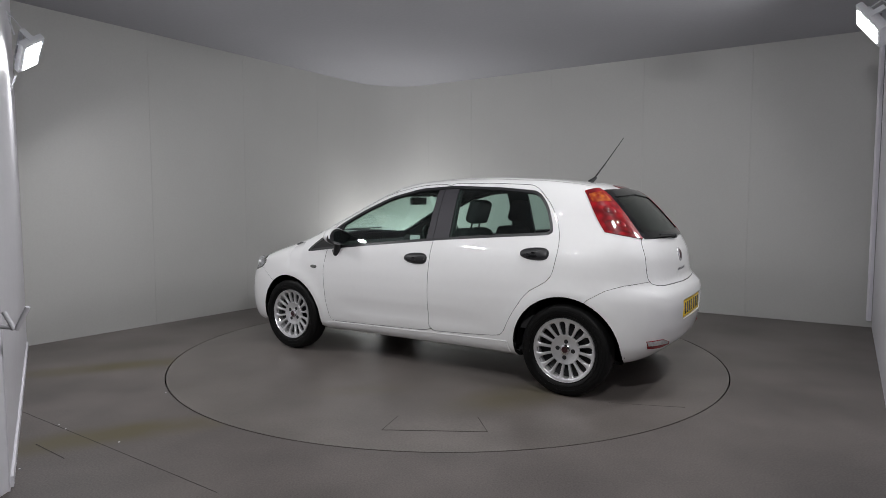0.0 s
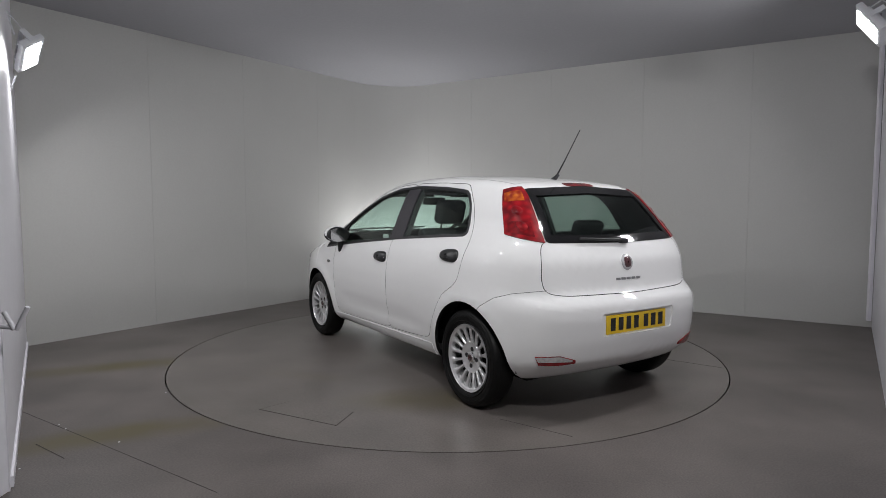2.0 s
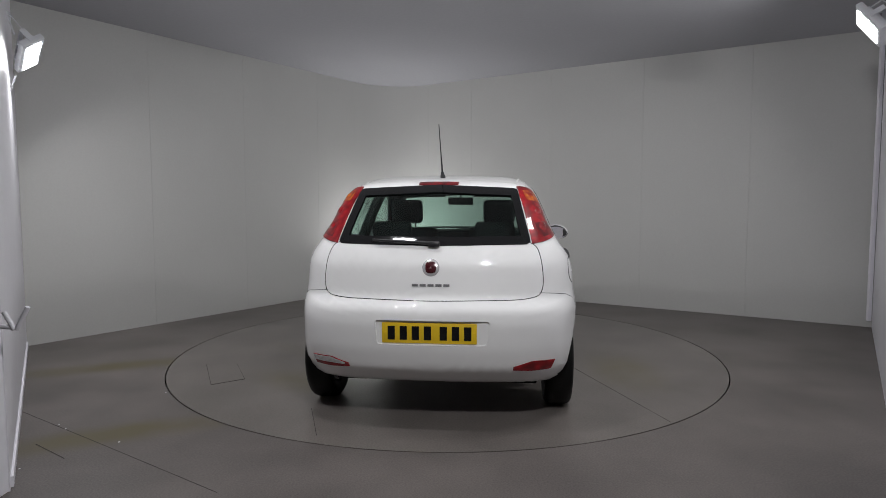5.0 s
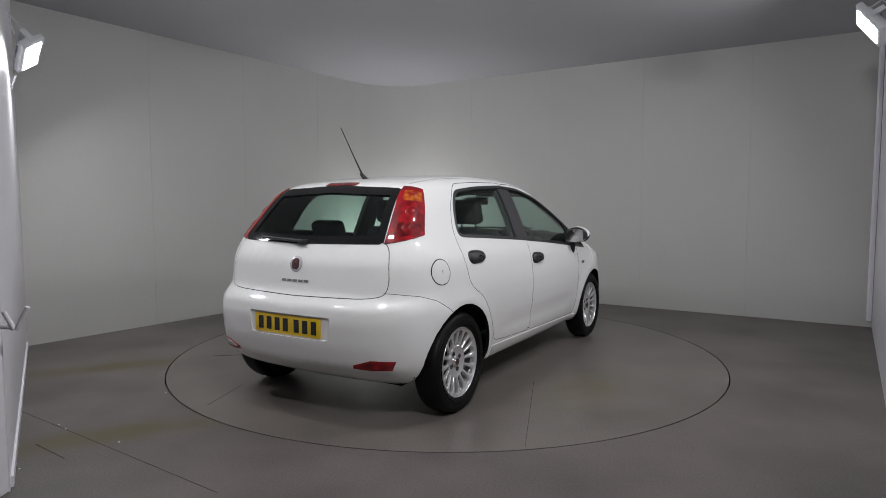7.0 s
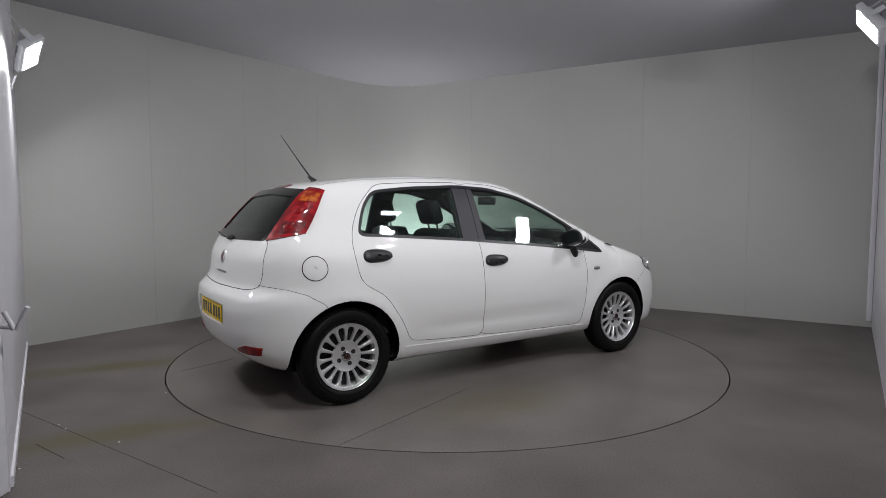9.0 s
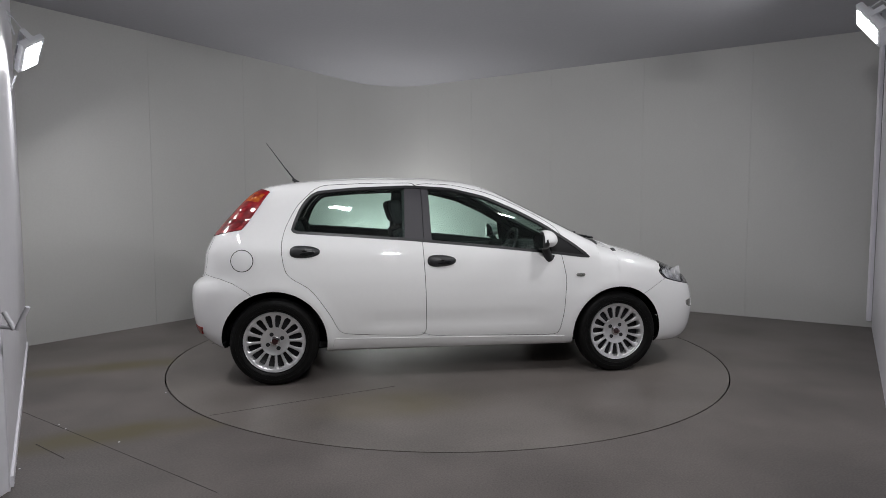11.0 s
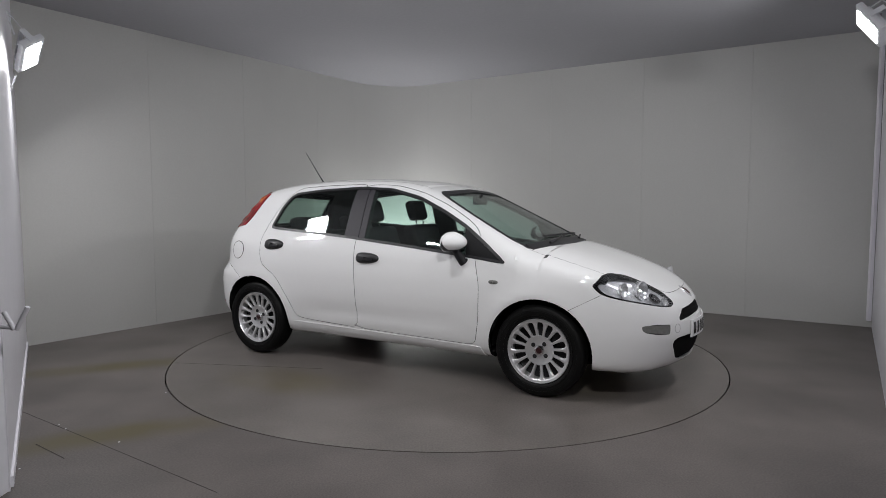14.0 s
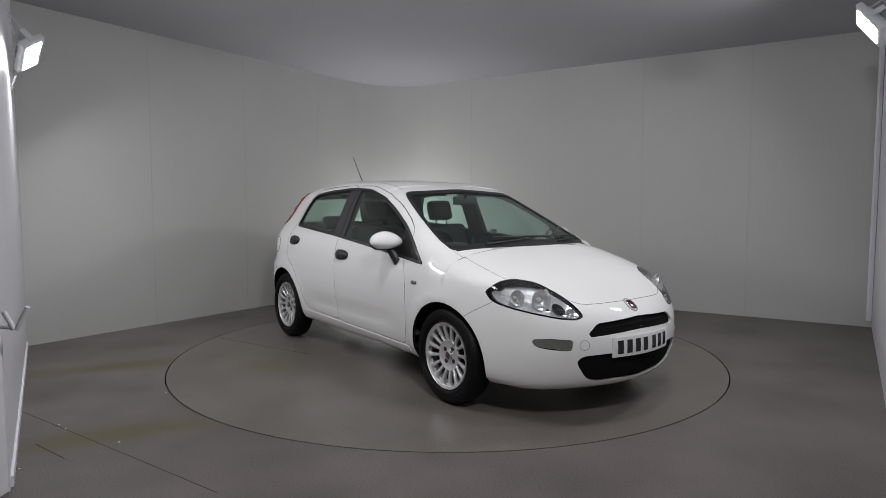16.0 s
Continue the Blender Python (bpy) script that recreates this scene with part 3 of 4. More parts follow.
def skin_normals(me):
    """Gives the outer faces the true normals of the shape, and the inner ones the dark lining."""
    nl = len(me.loops)
    co = np.empty(len(me.vertices) * 3)
    me.vertices.foreach_get("co", co)
    co = co.reshape(-1, 3)
    li = np.empty(nl, int)
    me.loops.foreach_get("vertex_index", li)
    grad = field_normal(co)
    fv = car_field(co[:, 0], co[:, 1], co[:, 2])
    normals = np.empty((nl, 3))
    slots = np.zeros(len(me.polygons), int)
    for f in me.polygons:
        r = range(f.loop_start, f.loop_start + f.loop_total)
        fn = np.array(f.normal)
        ids = li[f.loop_start:f.loop_start + f.loop_total]
        depth = fv[ids].mean()
        use = grad[ids] @ fn
        if abs(use.mean()) < 0.6 or (abs(use.mean()) < 0.93 and depth < -0.0015):  # cut edges: black in the arches, painted round the nose openings, dark in the joints
            c = co[ids].mean(0)
            round_wheel = math.hypot(abs(c[0]) - AXLE, c[2] - 0.30) < 0.375 and abs(c[1]) > 0.5
            nose = (c[0] > 1.6 and abs(c[1]) < 0.70 and c[2] < 0.605) or (c[0] < -1.84 and abs(c[1]) < 0.36 and 0.48 < c[2] < 0.64)
            slots[f.index] = 2 if round_wheel else 0 if nose else 1
        elif depth < -0.012:
            slots[f.index] = 1
        normals[f.loop_start:f.loop_start + f.loop_total] = np.where((use > 0.75)[:, None], grad[ids], fn)
    me.polygons.foreach_set("material_index", slots)
    me.polygons.foreach_set("use_smooth", np.ones(len(me.polygons), bool))
    me.normals_split_custom_set([tuple(v) for v in normals])


def panel_name(pts):
    mid, lo, hi = pts.mean(0), pts.min(0), pts.max(0)
    if abs(mid[1]) > 0.45 and lo[0] > -1.3 and hi[0] < 1.2 and hi[0] - lo[0] > 0.3:
        return ("front_door" if mid[0] > -0.1 else "rear_door", mid[1] > 0)
    if lo[0] > 1.0 and lo[2] > 0.55:
        return ("bonnet", True)
    if hi[0] < -1.3 and lo[2] > 0.65:
        return ("tailgate", True)
    if lo[0] > 1.3 and hi[2] < 0.9:
        return ("front_bumper", True)
    if hi[0] < -1.2 and hi[2] < 0.9:
        return ("rear_bumper", True)
    return ("body", True)


def split_shell(ob, car):
    """Parts the cut shell into its panels, each a mesh of its own under the car."""
    bm = bmesh.new()
    bm.from_mesh(ob.data)
    seen, panels = set(), {}
    for v0 in bm.verts:
        if v0 in seen:
            continue
        stack, isle = [v0], []
        seen.add(v0)
        while stack:
            v = stack.pop()
            isle.append(v)
            for e in v.link_edges:
                w = e.other_vert(v)
                if w not in seen:
                    seen.add(w)
                    stack.append(w)
        if len(isle) > 30:
            panels.setdefault(panel_name(np.array([v.co[:] for v in isle])), []).extend(isle)
    for (name, _), isle in panels.items():
        me = bpy.data.meshes.new(name)
        index = {v: i for i, v in enumerate(isle)}
        faces = sorted({f for v in isle for f in v.link_faces}, key=lambda f: f.index)
        me.from_pydata([v.co[:] for v in isle], [], [[index[v] for v in f.verts] for f in faces])
        me.materials.append(M_PAINT)
        me.materials.append(M_LINING)
        me.materials.append(M_LINER)
        skin_normals(me)
        p = new(name, me)
        p.parent = car
    bm.free()
    bpy.data.objects.remove(ob)


CAR = thing("car", "white five-door hatchback standing on the turntable", "car")
split_shell(car_shell(), CAR)


# ---- the car's parts ----
def resample(points, n):
    p = np.array([tuple(q) for q in points], float)
    d = np.concatenate([[0], np.cumsum(np.linalg.norm(np.diff(p, axis=0), axis=1))])
    t = np.linspace(0, d[-1], n)
    return np.stack([np.interp(t, d, p[:, k]) for k in range(p.shape[1])], 1)


def lay(points, origins, offset):
    """Moves points on to the skin along rays from the origins, then out by the offset."""
    shape = points.shape
    p, o = points.reshape(-1, 3), np.broadcast_to(origins, shape).reshape(-1, 3)
    w = p - o
    w = w / np.linalg.norm(w, axis=1, keepdims=True)
    q = march(o.copy(), w, 0.0, 2.5)
    off = np.broadcast_to(offset, shape[:-1]).reshape(-1, 1)
    return (q + field_normal(q) * off).reshape(shape)


def slab(outer, inner, wrap=False):
    """A curved plate between two grids of points."""
    nv, nu = outer.shape[:2]
    bm = bmesh.new()
    a = [[bm.verts.new(outer[i, j]) for j in range(nu)] for i in range(nv)]
    b = [[bm.verts.new(inner[i, j]) for j in range(nu)] for i in range(nv)]
    cols = nu if wrap else nu - 1
    for i in range(nv - 1):
        for j in range(cols):
            k = (j + 1) % nu
            bm.faces.new((a[i][j], a[i][k], a[i + 1][k], a[i + 1][j]))
            bm.faces.new((b[i][j], b[i + 1][j], b[i + 1][k], b[i][k]))
    for i in (0, nv - 1):
        for j in range(cols):
            k = (j + 1) % nu
            bm.faces.new((a[i][j], b[i][j], b[i][k], a[i][k]) if i == 0 else (a[i][k], b[i][k], b[i][j], a[i][j]))
    if not wrap:
        for i in range(nv - 1):
            bm.faces.new((a[i][0], a[i + 1][0], b[i + 1][0], b[i][0]))
            bm.faces.new((a[i][-1], b[i][-1], b[i + 1][-1], a[i + 1][-1]))
    return bm


def plate(low, high, origin, d0, d1, nu=24, nv=8):
    """A plate that follows the skin between two edge lines in space."""
    a, b = resample(low, nu), resample(high, nu)
    t = np.linspace(0, 1, nv)[:, None, None]
    grid = a[None] * (1 - t) + b[None] * t
    org = origin(grid)
    return slab(lay(grid, org, d1), lay(grid, org, d0))


def from_side(g):
    return np.stack([g[..., 0], np.sign(g[..., 1]) * 0.15, g[..., 2]], -1)


def from_behind_screen(g):
    return np.stack([np.full_like(g[..., 0], 0.08), g[..., 1], g[..., 2]], -1)


def from_boot(g):
    return np.stack([np.full_like(g[..., 0], -1.18), g[..., 1], g[..., 2]], -1)


def from_nose(g):
    return np.stack([np.full_like(g[..., 0], 1.45), g[..., 1], g[..., 2]], -1)


def side_line(points, s):
    return [(x, s * 0.9, z) for x, z in points]


def ring_band(outline, width, to3d, origin, d0, d1):
    """A band of trim that runs round the inside of an outline."""
    p = resample([*outline, outline[0]], 97)[:-1]
    nxt, prv = np.roll(p, -1, 0), np.roll(p, 1, 0)
    d = nxt - prv
    d = d / np.linalg.norm(d, axis=1, keepdims=True)
    nrm = np.stack([-d[:, 1], d[:, 0]], 1)
    area = (p[:, 0] * nxt[:, 1] - nxt[:, 0] * p[:, 1]).sum()
    inn = p + nrm * width * np.sign(area)
    out = p - nrm * 0.002 * np.sign(area)
    grid = np.stack([[to3d(q) for q in out], [to3d(q) for q in (out + inn) / 2], [to3d(q) for q in inn]])
    org = origin(grid)
    return slab(lay(grid, org, d1), lay(grid, org, d0), wrap=True)


def dome(centre, half, to3d, origin, height, power=2.0, n=28, rings=6, foot=0.001, taper=0.0, sink=0.006):
    """A rounded boss that follows the skin: half sizes, height, and the squareness of its outline."""
    th = np.linspace(0, 2 * math.pi, n, endpoint=False)
    c, s = np.cos(th), np.sin(th)
    ex = np.sign(c) * np.abs(c) ** (2 / power)
    ez = np.sign(s) * np.abs(s) ** (2 / power) * (1 - taper * c)
    rr = np.array([1.0, 0.97, 0.88, 0.7, 0.45, 0.15][:rings])
    grid = np.array([[to3d((centre[0] + half[0] * r * a, centre[1] + half[1] * r * b)) for a, b in zip(ex, ez)] for r in rr])
    h = foot + height * np.sqrt(np.clip(1 - rr ** 2, 0, 1))
    org = origin(grid)
    top = lay(grid, org, h[:, None])
    bm = slab(top, lay(grid, org, -sink), wrap=True)
    bmesh.ops.holes_fill(bm, edges=[e for e in bm.edges if e.is_boundary], sides=0)
    return bm


def flat(name, bm, mat, parent, label="", smooth=True):
    ob = part(name, bm, mat, parent, label, smooth)
    if smooth:
        ob.data.set_sharp_from_angle(angle=radians(38))
    return ob


def windows():
    top_r, low_r = [(-1.015, 1.340), (-0.70, 1.378), (-0.33, 1.395)], [(-1.15, 1.058), (-0.75, 1.032), (-0.33, 1.002)]
    top_f, low_f = [(-0.17, 1.392), (0.0, 1.380), (0.27, 1.316), (0.50, 1.216), (0.69, 1.115)], [(-0.17, 0.989), (0.30, 0.945), (0.745, 0.899)]
    for s in (1, -1):
        flat("rear_side_window", plate(side_line(low_r, s), side_line(top_r, s), from_side, -0.014, -0.010), M_GLASS, CAR, "tinted side glass")
        flat("front_side_window", plate(side_line(low_f, s), side_line(top_f, s), from_side, -0.014, -0.010), M_GLASS, CAR, "tinted side glass")
        flat("pillar_trim", plate(side_line([(-0.345, 1.003), (-0.21, 0.992)], s), side_line([(-0.335, 1.394), (-0.215, 1.394)], s), from_side, -0.012, -0.003), M_PILLAR, CAR, "matt dark grey door pillar trim")
        flat("pillar_trim", plate(side_line([(-0.205, 0.992), (-0.150, 0.988)], s), side_line([(-0.210, 1.394), (-0.160, 1.391)], s), from_side, -0.012, -0.004), M_PILLAR, CAR, "matt dark grey door pillar trim")
        flat("corner_trim", plate(side_line([(0.735, 0.900), (1.040, 0.865)], s), side_line([(0.680, 1.118), (0.90, 0.974), (1.043, 0.868)], s), from_side, -0.014, -0.004, 16, 6), M_TRIM, CAR, "black triangular door corner trim")
        flat("window_seal", ring_band([tuple(q) for q in DLO], 0.017, lambda q: (q[0], s * 0.9, q[1]), from_side, -0.020, 0.0015), M_BLACK, CAR, "black rubber window seal")
        flat("pillar_lining", plate(side_line([(-0.36, 1.003), (-0.15, 0.989)], s), side_line([(-0.35, 1.394), (-0.16, 1.392)], s), from_side, -0.050, -0.018, 6, 8), M_LINING, CAR, "dark inner pillar lining")
    bottom = [(1.2, y, 0.985 - 0.07 * y * y) for y in np.linspace(-0.655, 0.655, 9)]
    top = [(0.4, y, 1.378 - 0.09 * y * y) for y in np.linspace(-0.53, 0.53, 9)]
    flat("windscreen", plate(bottom, top, from_behind_screen, -0.010, -0.005), M_GLASS, CAR, "clear laminated windscreen")
    flat("screen_seal", ring_band([tuple(q) for q in SCREEN_FRONT], 0.022, lambda q: (1.2, q[0], q[1]), from_behind_screen, -0.016, 0.001), M_BLACK, CAR, "black windscreen border")
    bottom = [(-1.7, y, 1.032 + 0.03 * y * y) for y in np.linspace(-0.535, 0.535, 9)]
    top = [(-1.4, y, 1.370 - 0.06 * y * y) for y in np.linspace(-0.44, 0.44, 9)]
    flat("rear_window", plate(bottom, top, from_boot, -0.008, -0.003), M_REARGLASS, CAR, "dark tinted rear window")
    edge = rounded([(-0.552, 1.036), (0.0, 1.026), (0.552, 1.036), (0.520, 1.17), (0.476, 1.352), (0.0, 1.374), (-0.476, 1.352), (-0.520, 1.17)], 0.012)
    flat("rear_window_border", ring_band([tuple(q) for q in edge], 0.044, lambda q: (-1.6, q[0], q[1]), from_boot, -0.014, 0.0035), M_GLOSS, CAR, "glossy black rear window border")
    up = lambda g: np.stack([g[..., 0], g[..., 1], np.full_like(g[..., 2], 0.9)], -1)
    flat("tailgate_seam", plate([(-1.300, -0.47, 1.5), (-1.27, 0.0, 1.5), (-1.300, 0.47, 1.5)], [(-1.304, -0.47, 1.5), (-1.274, 0.0, 1.5), (-1.304, 0.47, 1.5)], up, -0.003, 0.001, 40, 2), M_SEAM, CAR)


def rear_lights():
    for s in (1, -1):
        inner = [(-1.368, s * 0.476, 1.366), (-1.44, s * 0.488, 1.316), (-1.56, s * 0.522, 1.175), (-1.683, s * 0.560, 1.036)]
        outer = [(-1.296, s * 0.562, 1.346), (-1.335, s * 0.595, 1.29), (-1.373, s * 0.625, 1.228), (-1.43, s * 0.66, 1.14), (-1.478, s * 0.692, 1.080)]
        org = lambda g: np.broadcast_to(np.array((-1.02, s * 0.15, 1.12)), g.shape)
        lamp = flat("tail_light", plate(inner, outer, org, -0.006, 0.007, 26, 10), M_RED, CAR, "tall red rear light cluster")
        a, b = resample(inner, 30), resample(outer, 30)
        mix = lambda lo, hi, k: [tuple(a[i] * (1 - k) + b[i] * k) for i in range(lo, hi)]
        flat("amber_lens", plate(mix(3, 10, 0.20), mix(3, 10, 0.90), org, 0.004, 0.0085, 12, 6), M_AMBER, lamp, "orange indicator lens")
        flat("dark_lens", plate(mix(20, 28, 0.22), mix(20, 28, 0.88), org, 0.004, 0.0080, 12, 6), M_DEEPRED, lamp, "deeper red lens")
        for i, k, r in ((6, 0.55, 0.026), (14, 0.52, 0.034), (22, 0.48, 0.034)):
            q = a[i] * (1 - k) + b[i] * k
            th = np.linspace(0, 2 * math.pi, 20, endpoint=False)
            along, across = (a[i + 1] - a[i]) / np.linalg.norm(a[i + 1] - a[i]), (b[i] - a[i]) / np.linalg.norm(b[i] - a[i])
            grid = np.array([[q + (along * math.cos(u) + across * math.sin(u)) * r * f for u in th] for f in (1.0, 0.8, 0.45, 0.1)])
            out = np.array((0.0070, 0.0105, 0.0125, 0.0130))[:, None]
            bm = slab(lay(grid, org(grid), out), lay(grid, org(grid), 0.004), wrap=True)
            bmesh.ops.holes_fill(bm, edges=[e for e in bm.edges if e.is_boundary], sides=0)
            flat("lens_boss", bm, M_AMBER if i == 6 else M_RED, lamp)
    rear = lambda q: (-1.7, q[0], q[1])
    flat("high_brake_light", plate([(-1.5, -0.122, 1.377), (-1.5, -0.06, 1.375), (-1.5, 0.06, 1.375), (-1.5, 0.122, 1.377)], [(-1.5, -0.122, 1.393), (-1.5, -0.06, 1.396), (-1.5, 0.06, 1.396), (-1.5, 0.122, 1.393)], from_roof_back, -0.004, 0.004, 16, 4), M_DEEPRED, CAR, "narrow dark red high brake light")
    low = lambda g: np.stack([np.full_like(g[..., 0], -1.3), g[..., 1] * 0.8, g[..., 2]], -1)
    for s in (1, -1):
        lens = plate([(-1.8, s * 0.676, 0.352), (-1.85, s * 0.57, 0.347), (-1.85, s * 0.458, 0.353)], [(-1.75, s * 0.686, 0.402), (-1.85, s * 0.57, 0.405), (-1.85, s * 0.462, 0.372)], low, -0.004, 0.005, 16, 5)
        lamp = flat("bumper_light", lens, M_RED, CAR, "red lamp low in the rear bumper")
        if s > 0:
            flat("reversing_lens", plate([(-1.8, 0.680, 0.372), (-1.85, 0.57, 0.370), (-1.85, 0.485, 0.366)], [(-1.75, 0.684, 0.399), (-1.85, 0.57, 0.402), (-1.85, 0.485, 0.376)], low, 0.002, 0.007, 16, 4), M_REVERSE, lamp, "clear grey reversing lens")
    return rear


def from_roof_back(g):
    return np.stack([np.full_like(g[..., 0], -1.15), g[..., 1], g[..., 2]], -1)


def number_plate(name, x, z, face, mat, label, tilt):
    """A pressed plate; its characters are plain bars."""
    m = Matrix.Translation((x, 0, z)) @ Matrix.Rotation(radians(tilt), 4, "Y") @ (Matrix() if face > 0 else Matrix.Rotation(math.pi, 4, "Z"))
    pl = flat(name, box((-0.004, -0.26, -0.056), (0.004, 0.26, 0.056), m, 0.003), mat, CAR, label)
    for k in range(7):
        y = -0.208 + k * 0.0665 + (0.02 if k > 3 else 0)
        part("character_bar", box((0.0035, y - 0.020, -0.038), (0.0052, y + 0.020, 0.038), m), M_GLOSS, pl)
    for y in (-0.245, 0.245):
        part("plate_screw", box((0.0035, y - 0.004, -0.004), (0.006, y + 0.004, 0.004), m), mat, pl)


def trim_details():
    rear = lambda q: (-1.8, q[0], q[1])
    front = lambda q: (2.0, q[0], q[1])
    low = lambda g: np.stack([np.full_like(g[..., 0], -1.2), g[..., 1], g[..., 2]], -1)
    badge = flat("badge", dome((0.0, 0.908), (0.048, 0.048), rear, low, 0.008), M_SILVER, CAR, "round silver and dark red badge")
    flat("badge_field", dome((0.0, 0.908), (0.030, 0.031), rear, low, 0.004, 3.0, foot=0.007), M_BADGE, badge, "dark red badge field")
    for k, w in enumerate((0.034, 0.034, 0.034, 0.034, 0.034)):
        y = 0.088 - k * 0.044
        flat("name_bar", plate([(-1.85, y - w / 2, 0.804), (-1.85, y + w / 2, 0.804)], [(-1.85, y - w / 2, 0.818), (-1.85, y + w / 2, 0.818)], low, -0.002, 0.003, 4, 3), M_SCRIPT, CAR)
    badge = flat("badge", dome((0.0, 0.655), (0.042, 0.034), front, from_nose, 0.008), M_SILVER, CAR, "round silver and dark red badge")
    flat("badge_field", dome((0.0, 0.655), (0.028, 0.022), front, from_nose, 0.004, 3.0, foot=0.007), M_BADGE, badge, "dark red badge field")
    flat("plate_recess", box((-1.880, -0.335, 0.490), (-1.872, 0.303, 0.633)), M_PAINT, CAR, "white recess behind the number plate")
    number_plate("rear_number_plate", -1.8845, 0.558, -1, M_YELLOW, "yellow number plate with black bars", 0)
    strip = lambda y0, y1, z0, z1, d0, d1, n: plate([(2.2, y0, z0), (2.2, y1, z0)], [(2.2, y0, z1), (2.2, y1, z1)], from_nose, d0, d1, n, 4)
    pl = flat("front_number_plate", strip(-0.26, 0.26, 0.386, 0.497, 0.002, 0.010, 24), M_WHITEPLATE, CAR, "white number plate with black bars")
    for k in range(7):
        y = -0.208 + k * 0.0665 + (0.02 if k > 3 else 0)
        flat("character_bar", strip(y - 0.020, y + 0.020, 0.404, 0.479, 0.008, 0.0114, 4), M_GLOSS, pl)
    for s in (1, -1):
        at = lambda q: (q[0], s * 0.95, q[1])
        for cx, cz, name in ((-1.040, 0.930, "rear_door_handle"), (-0.086, 0.858, "front_door_handle")):
            h = flat(name, dome((cx, cz), (0.103, 0.040), at, from_side, 0.026, 2.6, taper=0.22), M_BLACK, CAR, "black plastic door handle")
            flat("grip_hollow", dome((cx + 0.012, cz - 0.012), (0.052, 0.016), at, from_side, 0.004, 2.4, foot=0.022, sink=-0.012), M_GLOSS, h)
            if name.startswith("front"):
                flat("lock", dome((cx - 0.082, cz - 0.006), (0.009, 0.009), at, from_side, 0.003, foot=0.012, sink=0.0), M_CHROME, h, "round metal door lock")
        flat("side_indicator", dome((0.948, 0.742), (0.034, 0.013), at, from_side, 0.008, 2.8), M_INDICATOR, CAR, "small grey side indicator lens")
        # sill moulding joint and jacking notch
        flat("sill", plate(side_line([(-0.86, 0.240), (0.87, 0.216)], s), side_line([(-0.84, 0.318), (0.84, 0.284)], s), from_side, -0.01, 0.004, 40, 6), M_PAINT, CAR, "white painted sill")
    at = lambda q: (q[0], -0.95, q[1])
    ring = [(-1.462 + 0.076 * math.cos(a), 0.872 + 0.074 * math.sin(a)) for a in np.linspace(0, 2 * math.pi, 49)[:-1]]
    flat("fuel_flap", dome((-1.462, 0.872), (0.073, 0.071), at, from_side, 0.0012, 2.0, foot=0.0018), M_PAINT, CAR, "round white fuel flap")
    flat("fuel_flap_gap", ring_band(ring, 0.0045, at, from_side, -0.002, 0.0009), M_GAP, CAR)
    at = lambda q: (2.0, q[0], q[1])
    flat("towing_eye_cover", ring_band([(-0.43 + 0.028 * math.cos(a), 0.468 + 0.028 * math.sin(a)) for a in np.linspace(0, 2 * math.pi, 33)[:-1]], 0.002, at, from_nose, -0.002, 0.0009), M_SEAM, CAR)
    # roof seams
    for s in (1, -1):
        up = lambda g: np.stack([g[..., 0], g[..., 1], np.full_like(g[..., 2], 0.9)], -1)
        flat("roof_channel", plate([(0.30, s * 0.492, 1.5), (-0.2, s * 0.505, 1.5), (-0.8, s * 0.500, 1.5), (-1.30, s * 0.470, 1.5)], [(0.30, s * 0.500, 1.5), (-0.2, s * 0.513, 1.5), (-0.8, s * 0.508, 1.5), (-1.30, s * 0.478, 1.5)], up, -0.003, 0.0012, 60, 3), M_SEAM, CAR, "narrow roof channel")
    flat("aerial_base", rod((-1.135, 0, 1.425), (-1.185, 0, 1.462), 0.020, 0.010, 14), M_BLACK, CAR, "black rubber aerial foot")
    flat("aerial", rod((-1.165, 0, 1.450), (-1.250, 0, 1.560), 0.0065, 0.0045), M_BLACK, CAR, "thin black whip aerial")
    flat("aerial_tip", rod((-1.250, 0, 1.560), (-1.385, 0, 1.746), 0.0040, 0.0024), M_BLACK, CAR)
    # wipers
    bm = rod((1.20, -0.42, 0.992), (1.135, 0.10, 1.018), 0.009, 0.006)
    add_rod(bm, (1.105, -0.28, 1.030), (1.120, 0.36, 1.024), 0.007)
    flat("wiper", bm, M_BLACK, CAR, "black windscreen wiper")
    bm = rod((1.20, 0.28, 0.992), (1.13, 0.55, 1.005), 0.009, 0.006)
    add_rod(bm, (1.110, 0.30, 1.028), (1.06, 0.62, 1.012), 0.007)
    flat("wiper", bm, M_BLACK, CAR, "black windscreen wiper")
    bm = rod((-1.762, -0.02, 1.040), (-1.742, 0.34, 1.058), 0.011, 0.007)
    add_box(bm, (-1.775, -0.045, 1.020), (-1.735, 0.02, 1.052), None, 0.010)
    flat("rear_wiper", bm, M_BLACK, CAR, "black rear wiper resting on the glass")
    bottom = [(1.3, y, 1.2) for y in np.linspace(-0.62, 0.62, 9)]
    up = lambda g: np.stack([g[..., 0], g[..., 1], np.full_like(g[..., 2], 0.7)], -1)
    flat("cowl_panel", plate([(1.265 - 0.28 * y * y, y, 1.2) for y in np.linspace(-0.63, 0.63, 11)], [(1.165 - 0.18 * y * y, y, 1.2) for y in np.linspace(-0.62, 0.62, 11)], up, -0.01, 0.004, 30, 5), M_BLACK, CAR, "black plastic scuttle panel")
    return bottom


